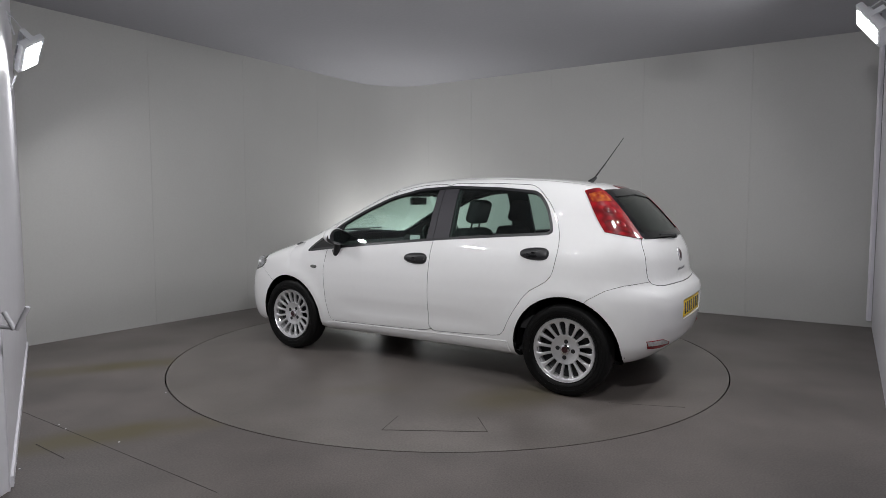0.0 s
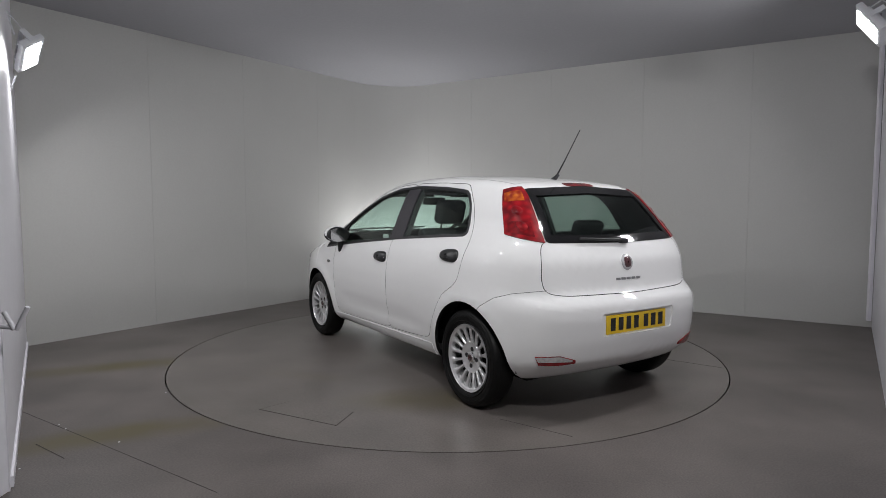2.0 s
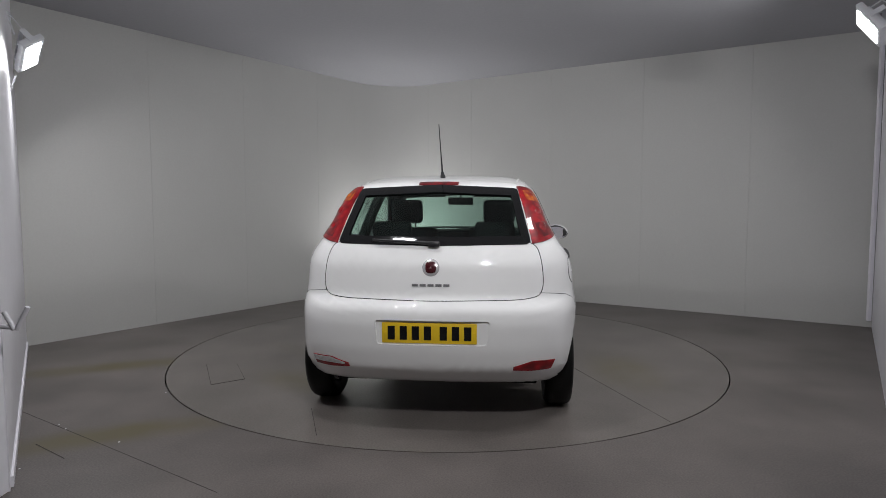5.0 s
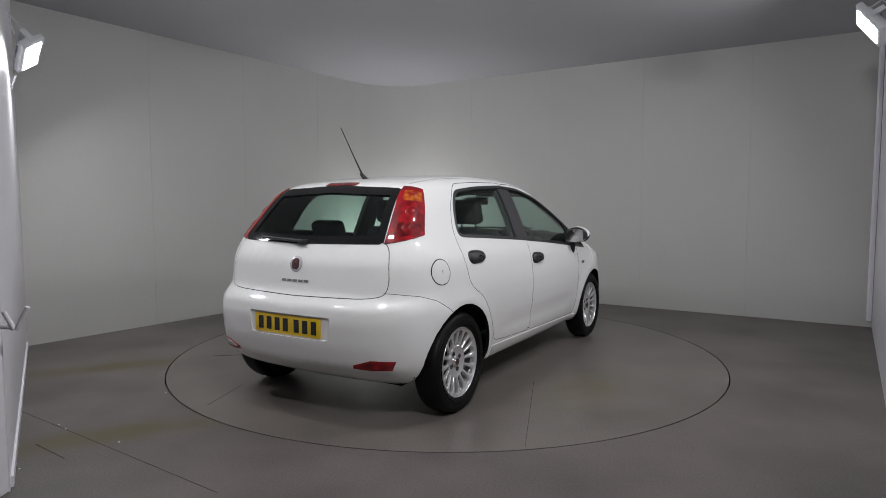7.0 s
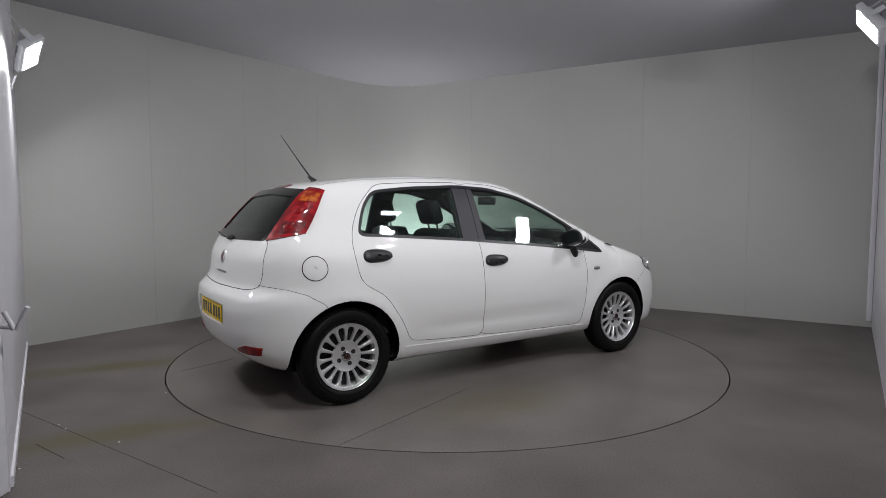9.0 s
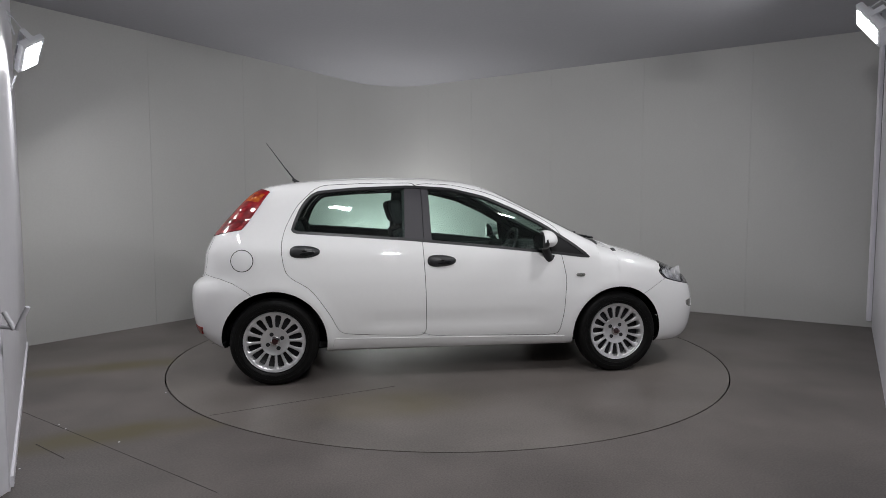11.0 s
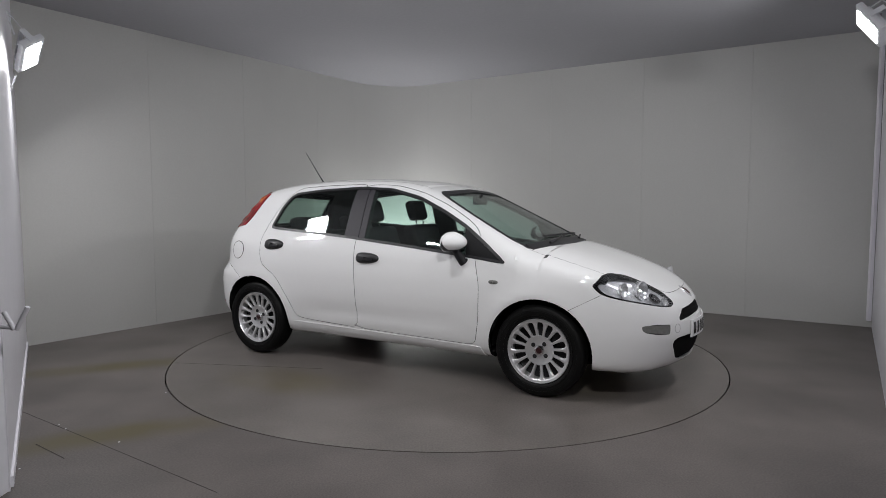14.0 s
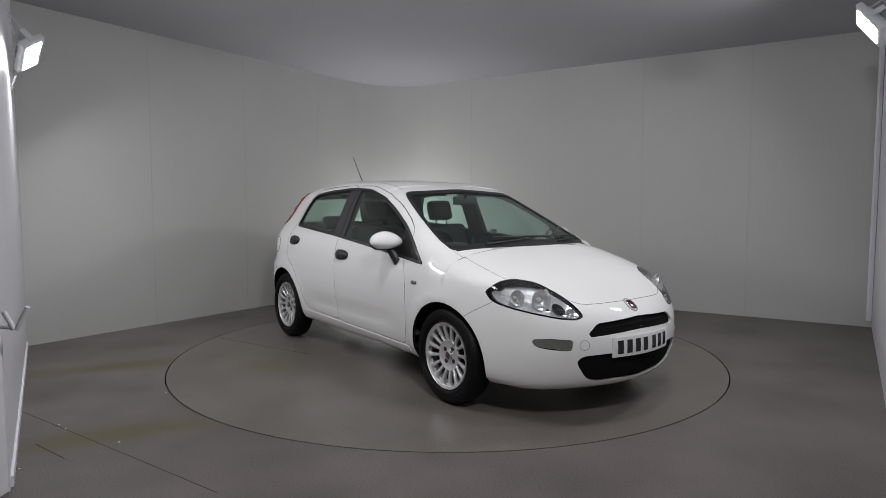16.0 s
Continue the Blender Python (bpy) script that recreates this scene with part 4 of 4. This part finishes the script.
def grilles():
    def back(outline, depth, name, label):
        p = [tuple(q) for q in outline]
        c = np.mean(p, axis=0)
        grid = np.array([[(2.0, *(c + (np.array(q) - c) * k)) for q in p] for k in (1.04, 0.7, 0.35, 0.05)])
        org = from_nose(grid)
        bm = slab(lay(grid, org, -depth), lay(grid, org, -depth - 0.006), wrap=True)
        bmesh.ops.holes_fill(bm, edges=[e for e in bm.edges if e.is_boundary], sides=0)
        return flat(name, bm, M_LINER, CAR, label)

    def slats(parent, zs, half, mat=M_BLACK, top=-0.013):
        for z, h in zip(zs, half):
            flat("slat", plate([(2.0, -h, z - 0.004), (2.0, h, z - 0.004)], [(2.0, -h, z + 0.004), (2.0, h, z + 0.004)], from_nose, -0.018, top, 30, 3), mat, parent)

    up = back(GRILLE_UP, 0.016, "upper_grille", "black slotted upper grille")
    slats(up, (0.540, 0.562), (0.31, 0.29), M_LINER)
    lo = back(GRILLE_LOW, 0.015, "lower_grille", "black meshed lower grille")
    for s in (1, -1):
        f = back([(s * q[0], q[1]) for q in FOG], 0.013, "fog_recess", "grey blanked fog lamp recess")
        flat("fog_lens", plate([(2.0, s * 0.490, 0.436), (1.9, s * 0.668, 0.464)], [(2.0, s * 0.488, 0.500), (1.9, s * 0.674, 0.508)], from_nose, -0.012, -0.006, 12, 5), M_INDICATOR, f, "smoky grey lens")


def headlights():
    for s in (1, -1):
        p = [(s * q[0], q[1]) for q in LIGHT_FRONT]
        c = np.mean([tuple(q) for q in p], axis=0)
        grid = np.array([[(2.0, *(c + (np.array(tuple(q)) - c) * k)) for q in p] for k in (1.03, 0.86, 0.5, 0.2)])
        org = np.stack([np.full_like(grid[..., 0], 1.40), grid[..., 1], grid[..., 2]], -1)
        deep = np.array((-0.010, -0.030, -0.050, -0.055))[:, None]
        bm = slab(lay(grid, org, deep), lay(grid, org, deep - 0.006), wrap=True)
        bmesh.ops.holes_fill(bm, edges=[e for e in bm.edges if e.is_boundary], sides=0)
        lamp = flat("headlight", bm, M_HOUSING, CAR, "almond-shaped headlight with chrome reflectors behind a clear lens")
        rim = [tuple(q) for q in p]
        org2 = lambda g: np.stack([np.full_like(g[..., 0], 1.40), g[..., 1], g[..., 2]], -1)
        flat("bezel", ring_band(rim, 0.010, lambda q: (2.0, q[0], q[1]), org2, -0.045, -0.002), M_GLOSS, lamp, "glossy black headlight border")
        for (y, z), r, back_off in (((0.578, 0.722), 0.062, -0.012), ((0.686, 0.730), 0.046, -0.014), ((0.468, 0.652), 0.026, -0.014), ((0.505, 0.760), 0.020, -0.016)):
            q = lay(np.array([[[2.0, s * y, z]]]), np.array([[[1.40, s * y, z]]]), back_off)[0, 0]
            bowl = [(r, 0.0), (r * 0.98, 0.006), (r * 0.80, -r * 0.35), (r * 0.45, -r * 0.62), (r * 0.16, -r * 0.70), (0.002, -r * 0.70)]
            ob = flat("reflector", spun(bowl, 22), M_REFLECT, lamp, "chrome lamp reflector")
            ob.matrix_local = look(q, q + np.array((1.0, s * 0.35, 0.05))) @ pose(0, 0, 0, -90)
            bulb = bmesh.new()
            bmesh.ops.create_uvsphere(bulb, u_segments=12, v_segments=8, radius=r * 0.25, matrix=Matrix.Translation(Vector(q) - Vector((r * 0.4, 0, 0))))
            flat("bulb", bulb, M_CLEARWHITE, lamp)
        at_front = lambda q: (2.0, s * q[0], q[1])
        flat("dark_insert", dome((0.512, 0.678), (0.030, 0.032), at_front, org2, 0.006, 2.2, foot=-0.024, sink=0.034), M_GLOSS, lamp, "dark inner headlight panel")
        brow_low = [(2.0, s * y, z) for y, z in ((0.452, 0.722), (0.490, 0.772), (0.540, 0.790), (0.600, 0.797), (0.680, 0.794), (0.728, 0.768))]
        brow_high = [(2.0, s * y, z) for y, z in ((0.448, 0.738), (0.494, 0.796), (0.545, 0.810), (0.602, 0.817), (0.700, 0.803), (0.752, 0.768))]
        flat("brow", plate(brow_low, brow_high, org2, -0.020, -0.003, 30, 4), M_GLOSS, lamp, "glossy black upper headlight border")
        full = np.array([[(2.0, *(c + (np.array(tuple(q)) - c) * k)) for q in p] for k in (1.0, 0.8, 0.5, 0.2, 0.02)])
        org = np.stack([np.full_like(full[..., 0], 1.40), full[..., 1], full[..., 2]], -1)
        flat("lens", slab(lay(full, org, 0.001), lay(full, org, -0.002), wrap=True), M_LENS, lamp, "clear plastic lens")


def door_mirrors():
    for s in (1, -1):
        m = Matrix.Translation((0.632, s * 0.872, 0.992))
        bm = bmesh.new()
        bmesh.ops.create_uvsphere(bm, u_segments=32, v_segments=20, radius=1.0)
        for v in bm.verts:
            x, y, z = v.co
            x = x * 0.088 if x > 0 else max(x, -0.30) * 0.088
            k = 1.0 - 0.25 * max(0.0, -y)
            v.co = (x + 0.030 - 0.012 * y, s * y * 0.118, (z * k if z > 0 else max(z, -0.80) * 0.72 * k) * 0.076 + 0.006)
        bmesh.ops.transform(bm, matrix=m, verts=bm.verts)
        top = flat("mirror_cap", bm, M_PAINT, CAR, "white door mirror cap")
        bm = bmesh.new()
        bmesh.ops.create_uvsphere(bm, u_segments=32, v_segments=20, radius=1.0)
        for v in bm.verts:
            x, y, z = v.co
            k = 1.0 - 0.2 * max(0.0, -y)
            v.co = (max(x, -0.55) * 0.045 + 0.012, s * y * 0.119, (z * 0.97 if z > 0 else max(z, -0.85) * 0.86) * k * 0.074 + 0.003)
        bmesh.ops.transform(bm, matrix=m, verts=bm.verts)
        flat("mirror_housing", bm, M_BLACK, top, "black mirror housing")
        glass = flat("mirror_glass", spun([(0.002, 0.0), (0.100, 0.0), (0.103, 0.003), (0.002, 0.004)], 36), M_CHROME, top, "mirror glass")
        glass.matrix_local = m @ pose(-0.0165, s * 0.002, 0.002, 0, 0, 90 - s * 6) @ Matrix.Diagonal((1.0, 1.0, 0.56, 1))
        bm = rod((0.715, s * 0.800, 0.855), (0.668, s * 0.838, 0.945), 0.034, 0.027, 16)
        add_rod(bm, (0.668, s * 0.838, 0.945), (0.648, s * 0.862, 0.975), 0.027, 0.030, 16)
        add_box(bm, (0.675, s * 0.803 - 0.018, 0.826), (0.755, s * 0.803 + 0.018, 0.893), None, 0.012)
        flat("mirror_arm", bm, M_BLACK, CAR, "black mirror arm")


def wheel():
    """One road wheel round the y axis, its face towards +y."""
    tyre = [(0.204, 0.040), (0.210, 0.062), (0.226, 0.076), (0.252, 0.083), (0.272, 0.081), (0.288, 0.076), (0.297, 0.066), (0.303, 0.048), (0.305, 0.030), (0.305, -0.030), (0.303, -0.048),
            (0.297, -0.066), (0.278, -0.080), (0.246, -0.082), (0.210, -0.066), (0.204, -0.050), (0.204, 0.040)]
    w = flat("wheel", spun([(0.205, 0.066), (0.210, 0.073), (0.213, 0.067), (0.211, 0.050), (0.196, 0.030), (0.194, -0.06), (0.188, -0.06), (0.190, 0.020), (0.186, 0.040), (0.205, 0.066)], 72), M_ALLOY, CAR, "silver multi-spoke wheel trim with black tyre")
    flat("tyre", spun(tyre, 80), M_TYRE, w, "black rubber tyre")
    bm = bmesh.new()
    for r in (0.0, 0.018, -0.018, 0.036, -0.036):
        spun([(0.3048, r - 0.0015), (0.3054, r), (0.3048, r + 0.0015)], 48, bm)
    flat("tread_rib", bm, M_TYRE, w)
    bm = bmesh.new()
    for r in (0.236, 0.262, 0.284):
        spun([(r - 0.002, 0.0800), (r, 0.0838 if r < 0.27 else 0.0785), (r + 0.002, 0.0800 if r < 0.27 else 0.074)], 64, bm)
    flat("sidewall_rib", bm, M_TYRE, w)
    flat("brake_disc", spun([(0.02, -0.012), (0.130, -0.012), (0.130, -0.030), (0.02, -0.030)], 40), M_STEEL, w, "dark steel brake disc")
    flat("backing", spun([(0.002, -0.002), (0.190, -0.002), (0.190, -0.008), (0.002, -0.008)], 40), M_BLACK, w)
    flat("hub_disc", spun([(0.030, 0.034), (0.060, 0.036), (0.082, 0.040), (0.096, 0.045), (0.100, 0.040), (0.096, 0.022), (0.030, 0.018)], 64), M_ALLOY, w)
    flat("rim_band", spun([(0.189, 0.046), (0.190, 0.062), (0.194, 0.066), (0.206, 0.068), (0.206, 0.048)], 72), M_ALLOY, w)
    n = 16
    for k in range(n):
        a = 2 * math.pi * k / n
        bm = bmesh.new()
        rows = []
        for r, half, y in ((0.092, 0.0082, 0.043), (0.118, 0.0086, 0.050), (0.148, 0.0098, 0.056), (0.170, 0.0122, 0.060), (0.181, 0.0165, 0.062), (0.188, 0.0245, 0.063), (0.193, 0.0375, 0.064)):
            rows.append([bm.verts.new(q) for q in ((r, y - 0.018, -half), (r, y - 0.003, -half), (r, y + 0.002, -half * 0.55), (r, y + 0.002, half * 0.55), (r, y - 0.003, half), (r, y - 0.018, half))])
        for p, q in zip(rows, rows[1:]):
            for i in range(6):
                bm.faces.new((p[i], p[(i + 1) % 6], q[(i + 1) % 6], q[i]))
        bm.faces.new(rows[0])
        bm.faces.new(rows[-1][::-1])
        bmesh.ops.transform(bm, matrix=Matrix.Rotation(-a, 4, "Y"), verts=bm.verts)
        flat("spoke", bm, M_ALLOY, w)
    flat("centre_cap", spun([(0.002, 0.050), (0.022, 0.049), (0.032, 0.045), (0.035, 0.034)], 28), M_CHROME, w, "chrome and dark red centre cap")
    cap2 = spun([(0.002, 0.0525), (0.020, 0.052), (0.022, 0.0485), (0.002, 0.048)], 20)
    flat("cap_field", cap2, M_CAP, w)
    for k in range(4):
        a = math.pi / 4 + k * math.pi / 2
        x, z = 0.054 * math.cos(a), 0.054 * math.sin(a)
        flat("bolt_hole", rod((x, 0.028, z), (x, 0.0385, z), 0.0145, None, 14), M_BLACK, w, "dark wheel bolt recess")
    return w


def wheels():
    first = wheel()
    places = [(AXLE, 0.735, 0), (AXLE, -0.735, 180), (-AXLE, 0.735, 0), (-AXLE, -0.735, 180)]
    first.matrix_local = pose(*places[0][:2], 0.3045, 0, 11, 0)
    for i, (x, y, turn) in enumerate(places[1:]):
        c = copy_thing(first, pose(x, y, 0.3045, 0, 0, turn) @ pose(0, 0, 0, 0, 31 * i + 8, 0))
        c.parent = CAR
    for ax, r in ((AXLE, 0.362), (-AXLE, 0.374)):
        for s in (1, -1):
            bm = bmesh.new()
            rows = []
            for a in np.linspace(-0.05, math.pi + 0.05, 33):
                x, z = ax + r * math.cos(a), 0.30 + r * math.sin(a)
                rows.append([bm.verts.new((x, s * y, z)) for y in (0.50, 0.725)])
            for p, q in zip(rows, rows[1:]):
                bm.faces.new((p[0], p[1], q[1], q[0]))
            bm.faces.new([p[0] for p in rows])
            bmesh.ops.solidify(bm, geom=list(bm.faces), thickness=0.004)
            flat("arch_liner", bm, M_LINER, CAR, "black wheel arch liner")
    flat("underbody", box((-1.58, -0.60, 0.205), (1.70, 0.60, 0.23), None, 0.01), M_LINER, CAR, "dark underbody")
    bm = box((-1.35, -0.13, 0.13), (-1.17, 0.13, 0.18), None, 0.02)
    add_rod(bm, (-1.255, -0.62, 0.27), (-1.255, 0.62, 0.27), 0.03)
    add_rod(bm, (1.255, -0.62, 0.27), (1.255, 0.62, 0.27), 0.03)
    flat("axle", bm, M_LINER, CAR, "dark axle beams")
    flat("silencer", box((-1.60, -0.42, 0.20), (-1.38, 0.10, 0.27), None, 0.05), M_STEEL, CAR, "dull steel silencer")


def soft_box(lo, hi, bevel, m=None):
    bm = box(lo, hi, m, 0.0)
    bmesh.ops.bevel(bm, geom=list(bm.edges), offset=bevel, segments=4, affect="EDGES", profile=0.6)
    return bm


def cabin():
    flat("cabin_floor", box((-1.45, -0.62, 0.22), (1.15, 0.62, 0.26)), M_LINING, CAR)
    for s in (1, -1):
        y = s * 0.36
        seat = flat("front_seat", soft_box((-0.14, y - 0.25, 0.32), (0.40, y + 0.25, 0.52), 0.06), M_SEAT, CAR, "dark grey cloth front seat")
        tilt = Matrix.Translation((-0.14, y, 0.48)) @ Matrix.Rotation(radians(-18), 4, "Y")
        flat("seat_back", soft_box((-0.07, -0.24, 0.0), (0.06, 0.24, 0.62), 0.055, tilt), M_SEAT, seat, "cloth seat back")
        flat("headrest", soft_box((-0.045, -0.122, 0.665), (0.05, 0.122, 0.850), 0.045, tilt), M_SEAT, seat, "padded black headrest")
        bm = rod((0, -0.06, 0.6), (0, -0.06, 0.70), 0.007)
        add_rod(bm, (0, 0.06, 0.6), (0, 0.06, 0.70), 0.007)
        bmesh.ops.transform(bm, matrix=tilt, verts=bm.verts)
        flat("headrest_post", bm, M_STEEL, seat)
        flat("door_card", box((-0.15, s * 0.70 - 0.02, 0.35), (0.80, s * 0.70 + 0.02, 0.90)), M_LINING, CAR, "dark door lining")
        flat("door_card", box((-1.0, s * 0.68 - 0.02, 0.40), (-0.25, s * 0.68 + 0.02, 0.95)), M_LINING, CAR, "dark door lining")
    bench = flat("rear_bench", soft_box((-0.95, -0.60, 0.34), (-0.48, 0.60, 0.54), 0.06), M_SEAT, CAR, "dark grey cloth rear bench")
    tilt = Matrix.Translation((-0.92, 0, 0.48)) @ Matrix.Rotation(radians(-20), 4, "Y")
    flat("bench_back", soft_box((-0.06, -0.58, 0.0), (0.06, 0.58, 0.56), 0.05, tilt), M_SEAT, bench, "cloth bench back")
    for y in (-0.34, 0.34):
        flat("headrest", soft_box((-0.04, y - 0.13, 0.58), (0.05, y + 0.13, 0.70), 0.038, tilt), M_SEAT, bench, "padded black headrest")
    flat("parcel_shelf", box((-1.62, -0.52, 0.985), (-1.16, 0.52, 1.005), None, 0.008), M_LINING, CAR, "dark parcel shelf")
    dash = soft_box((0.58, -0.66, 0.62), (1.02, 0.66, 0.93), 0.07)
    flat("dashboard", dash, M_LINING, CAR, "dark grey dashboard")
    flat("instrument_hood", soft_box((0.56, -0.52, 0.86), (0.78, -0.20, 0.975), 0.045), M_LINING, CAR)
    wheel_m = Matrix.Translation((0.50, -0.36, 0.90)) @ Matrix.Rotation(radians(24), 4, "Y")
    bm = bmesh.new()
    rows = []
    for k in range(32):
        a = 2 * math.pi * k / 32
        rows.append([bm.verts.new((0.015 * math.sin(b), (0.18 + 0.015 * math.cos(b)) * math.cos(a), (0.18 + 0.015 * math.cos(b)) * math.sin(a))) for b in np.linspace(0, 2 * math.pi, 9)[:-1]])
    for k in range(32):
        p, q = rows[k], rows[(k + 1) % 32]
        for i in range(8):
            bm.faces.new((p[i], p[(i + 1) % 8], q[(i + 1) % 8], q[i]))
    add_box(bm, (-0.005, -0.17, -0.03), (0.015, 0.17, 0.03), None, 0.005)
    add_box(bm, (-0.015, -0.06, -0.07), (0.03, 0.06, 0.05), None, 0.015)
    bmesh.ops.transform(bm, matrix=wheel_m, verts=bm.verts)
    flat("steering_wheel", bm, M_BLACK, CAR, "black steering wheel")
    bm = soft_box((0.440, -0.115, 1.255), (0.470, 0.115, 1.322), 0.014)
    add_rod(bm, (0.46, 0, 1.30), (0.47, 0, 1.345), 0.010)
    flat("rear_view_mirror", bm, M_BLACK, CAR, "black rear-view mirror")
    flat("sticker", box((-0.075, 0.742, 0.985), (0.015, 0.744, 1.025)), M_CLEARWHITE, CAR, "small pale sticker inside the glass")
    for s in (1, -1):
        bm = soft_box((0.24, s * 0.30 - 0.17, 1.345), (0.39, s * 0.30 + 0.17, 1.362), 0.008, Matrix.Translation((0.0, 0, -0.02)))
        flat("sun_visor", bm, M_LINING, CAR)


windows()
rear_lights()
trim_details()
grilles()
headlights()
door_mirrors()
wheels()
cabin()


# ---- the room and its lamps ----
room()
TABLE = floor_and_table()


def floodlight(spec, label, group="booth floodlights", bracket=None, spread=170):
    place, target, roll, watts, w, h = spec
    m = look(place, target, roll)
    lamp = thing("floodlight", label, "lamp", m, group=group)
    flat("casing", box((-w / 2 - 0.03, -h / 2 - 0.03, 0.006), (w / 2 + 0.03, h / 2 + 0.03, 0.055), bevel=0.012), M_LAMPBODY, lamp)
    flat("driver_box", box((-w / 4, -h / 4, 0.056), (w / 4, h / 4, 0.10), bevel=0.01), M_LAMPBODY, lamp, "finned driver box")
    for k in range(6):
        x = -w / 2 + 0.03 + k * (w - 0.06) / 5
        part("cooling_fin", box((x - 0.003, -h / 2, 0.056), (x + 0.003, h / 2, 0.085)), M_LAMPBODY, lamp)
    part("lens", box((-w / 2, -h / 2, 0.001), (w / 2, h / 2, 0.0055)), M_GLOW, lamp, "glowing white lamp face")
    bm = bmesh.new()
    for s in (-1, 1):
        add_box(bm, (s * (w / 2 + 0.036) - 0.003, -0.02, 0.02), (s * (w / 2 + 0.036) + 0.003, 0.02, 0.12))
    add_box(bm, (-w / 2 - 0.036, -0.02, 0.117), (w / 2 + 0.036, 0.02, 0.123))
    part("stirrup", bm, M_LAMPBODY, lamp, "white steel mounting bracket")
    flood_light(Vector(place) - m.col[2].xyz * 0.004, Vector(target) - m.col[2].xyz * 0.004, roll, watts, w, h, spread)
    if bracket:
        mi = m.inverted()
        for a, b, rad in bracket:
            part("cable", rod(mi @ Vector(a), mi @ Vector(b), rad, None, 8), M_LAMPBODY, lamp, "thin white supply cable")
    return lamp


floodlight(FLOODS[0], "lit white floodlight wired to the booth partition", bracket=[((-3.14, 4.58, 2.50), (-3.29, 4.64, 2.86), 0.006), ((-3.06, 4.60, 2.50), (-3.28, 4.66, 2.74), 0.005), ((-3.14, 4.57, 2.20), (-3.27, 4.62, 1.98), 0.006)])
floodlight(FLOODS[1], "lit white floodlight tilted down on a partition bracket", bracket=[((3.05, 4.40, 2.60), (3.22, 4.45, 2.66), 0.010), ((2.95, 4.42, 2.60), (3.10, 4.43, 2.70), 0.005), ((3.10, 4.43, 2.70), (3.23, 4.45, 2.64), 0.005)])
floodlight((*CORNER_LAMP[:2], 0, CORNER_LAMP[2], 0.28, 0.2), "lit floodlight standing on the floor in the booth corner", spread=160)
floodlight(FLOODS[2], "lit white floodlight high at the near end of the partition", bracket=[((-2.18, 3.36, 2.78), (-2.22, 3.30, 3.0), 0.008)], spread=145)
floodlight(FLOODS[3], "lit white floodlight hung from the ceiling before the turntable", bracket=[((-0.70, 2.95, 2.90), (-0.70, 2.95, 3.0), 0.010)], spread=145)
floodlight(FLOODS[4], "lit white floodlight hung from the ceiling before the turntable", bracket=[((1.33, 3.36, 2.82), (1.33, 3.36, 3.0), 0.010)], spread=145)
# added fill, never in view: lifts whatever faces the camera
floodlight(FLOODS[5], "added fill light above the tripod, built as a white floodlight", bracket=[((0.40, 0.86, 2.80), (0.40, 0.86, 3.0), 0.010)], spread=145)


def wall_fittings():
    # white post and forked latch at the near end of the partition
    post = thing("partition_post", "white painted end post of the booth partition", "post")
    part("post", box((-1.975, 2.545, 0.0), (-1.905, 2.60, 2.996), None, 0.004), M_PANEL, post)
    part("cover_strip", box((-2.06, 2.535, 0.0), (-1.99, 2.57, 2.996), None, 0.004), M_PANEL, post, "white cover strip")
    latch = thing("fork_latch", "white painted forked hook on the partition post", "hook")
    bm = rod((-2.10, 2.52, 0.768), (-1.775, 2.50, 0.748), 0.009)
    flat("arm", bm, M_PANEL, latch)
    flat("prong", rod((-1.765, 2.50, 0.740), (-1.715, 2.50, 0.835), 0.010), M_PANEL, latch)
    flat("prong", rod((-1.775, 2.50, 0.740), (-1.815, 2.50, 0.815), 0.010), M_PANEL, latch)
    tagged(new("trim", mesh_from(box((4.335, 6.165, 0.072), (4.372, 6.20, 2.85), None, 0.004), "trim", M_PANEL)), "white corner strip ending above the floor", "trim", kind="structure")
    d = Vector((-1.90 + 3.70, 2.60 - 5.36, 0)).normalized()
    m = Matrix(((d.x, -d.y, 0, -3.70), (d.y, d.x, 0, 5.36), (0, 0, 1, 0), (0, 0, 0, 1)))
    tagged(new("baseboard", mesh_from(box((0.05, -0.0, 0.0), (3.25, 0.012, 0.05), m), "baseboard", M_PANEL)), "white skirting strip along the partition", "trim", kind="structure")


wall_fittings()


# ---- motion of the turntable and of what stands on it ----
def heading(t):
    """The turntable's turn in degrees: the car's bonnet points this way, from the x axis."""
    return 147.756 - 12.7707 * t + 0.011115 * t * t + (-0.3 if t < 0.2 else 0.7 if t > 15.9 else 0.0)


def motions():
    times = [i * 0.5 for i in range(33)]
    walk(TABLE, [(t, pose(*HUB, 0, 0, 0, heading(t) - heading(0))) for t in times])
    walk(CAR, [(t, pose(*HUB, 0, 0, 0, heading(t)) @ pose(-0.0945, -0.0925, 0.0)) for t in times])


motions()
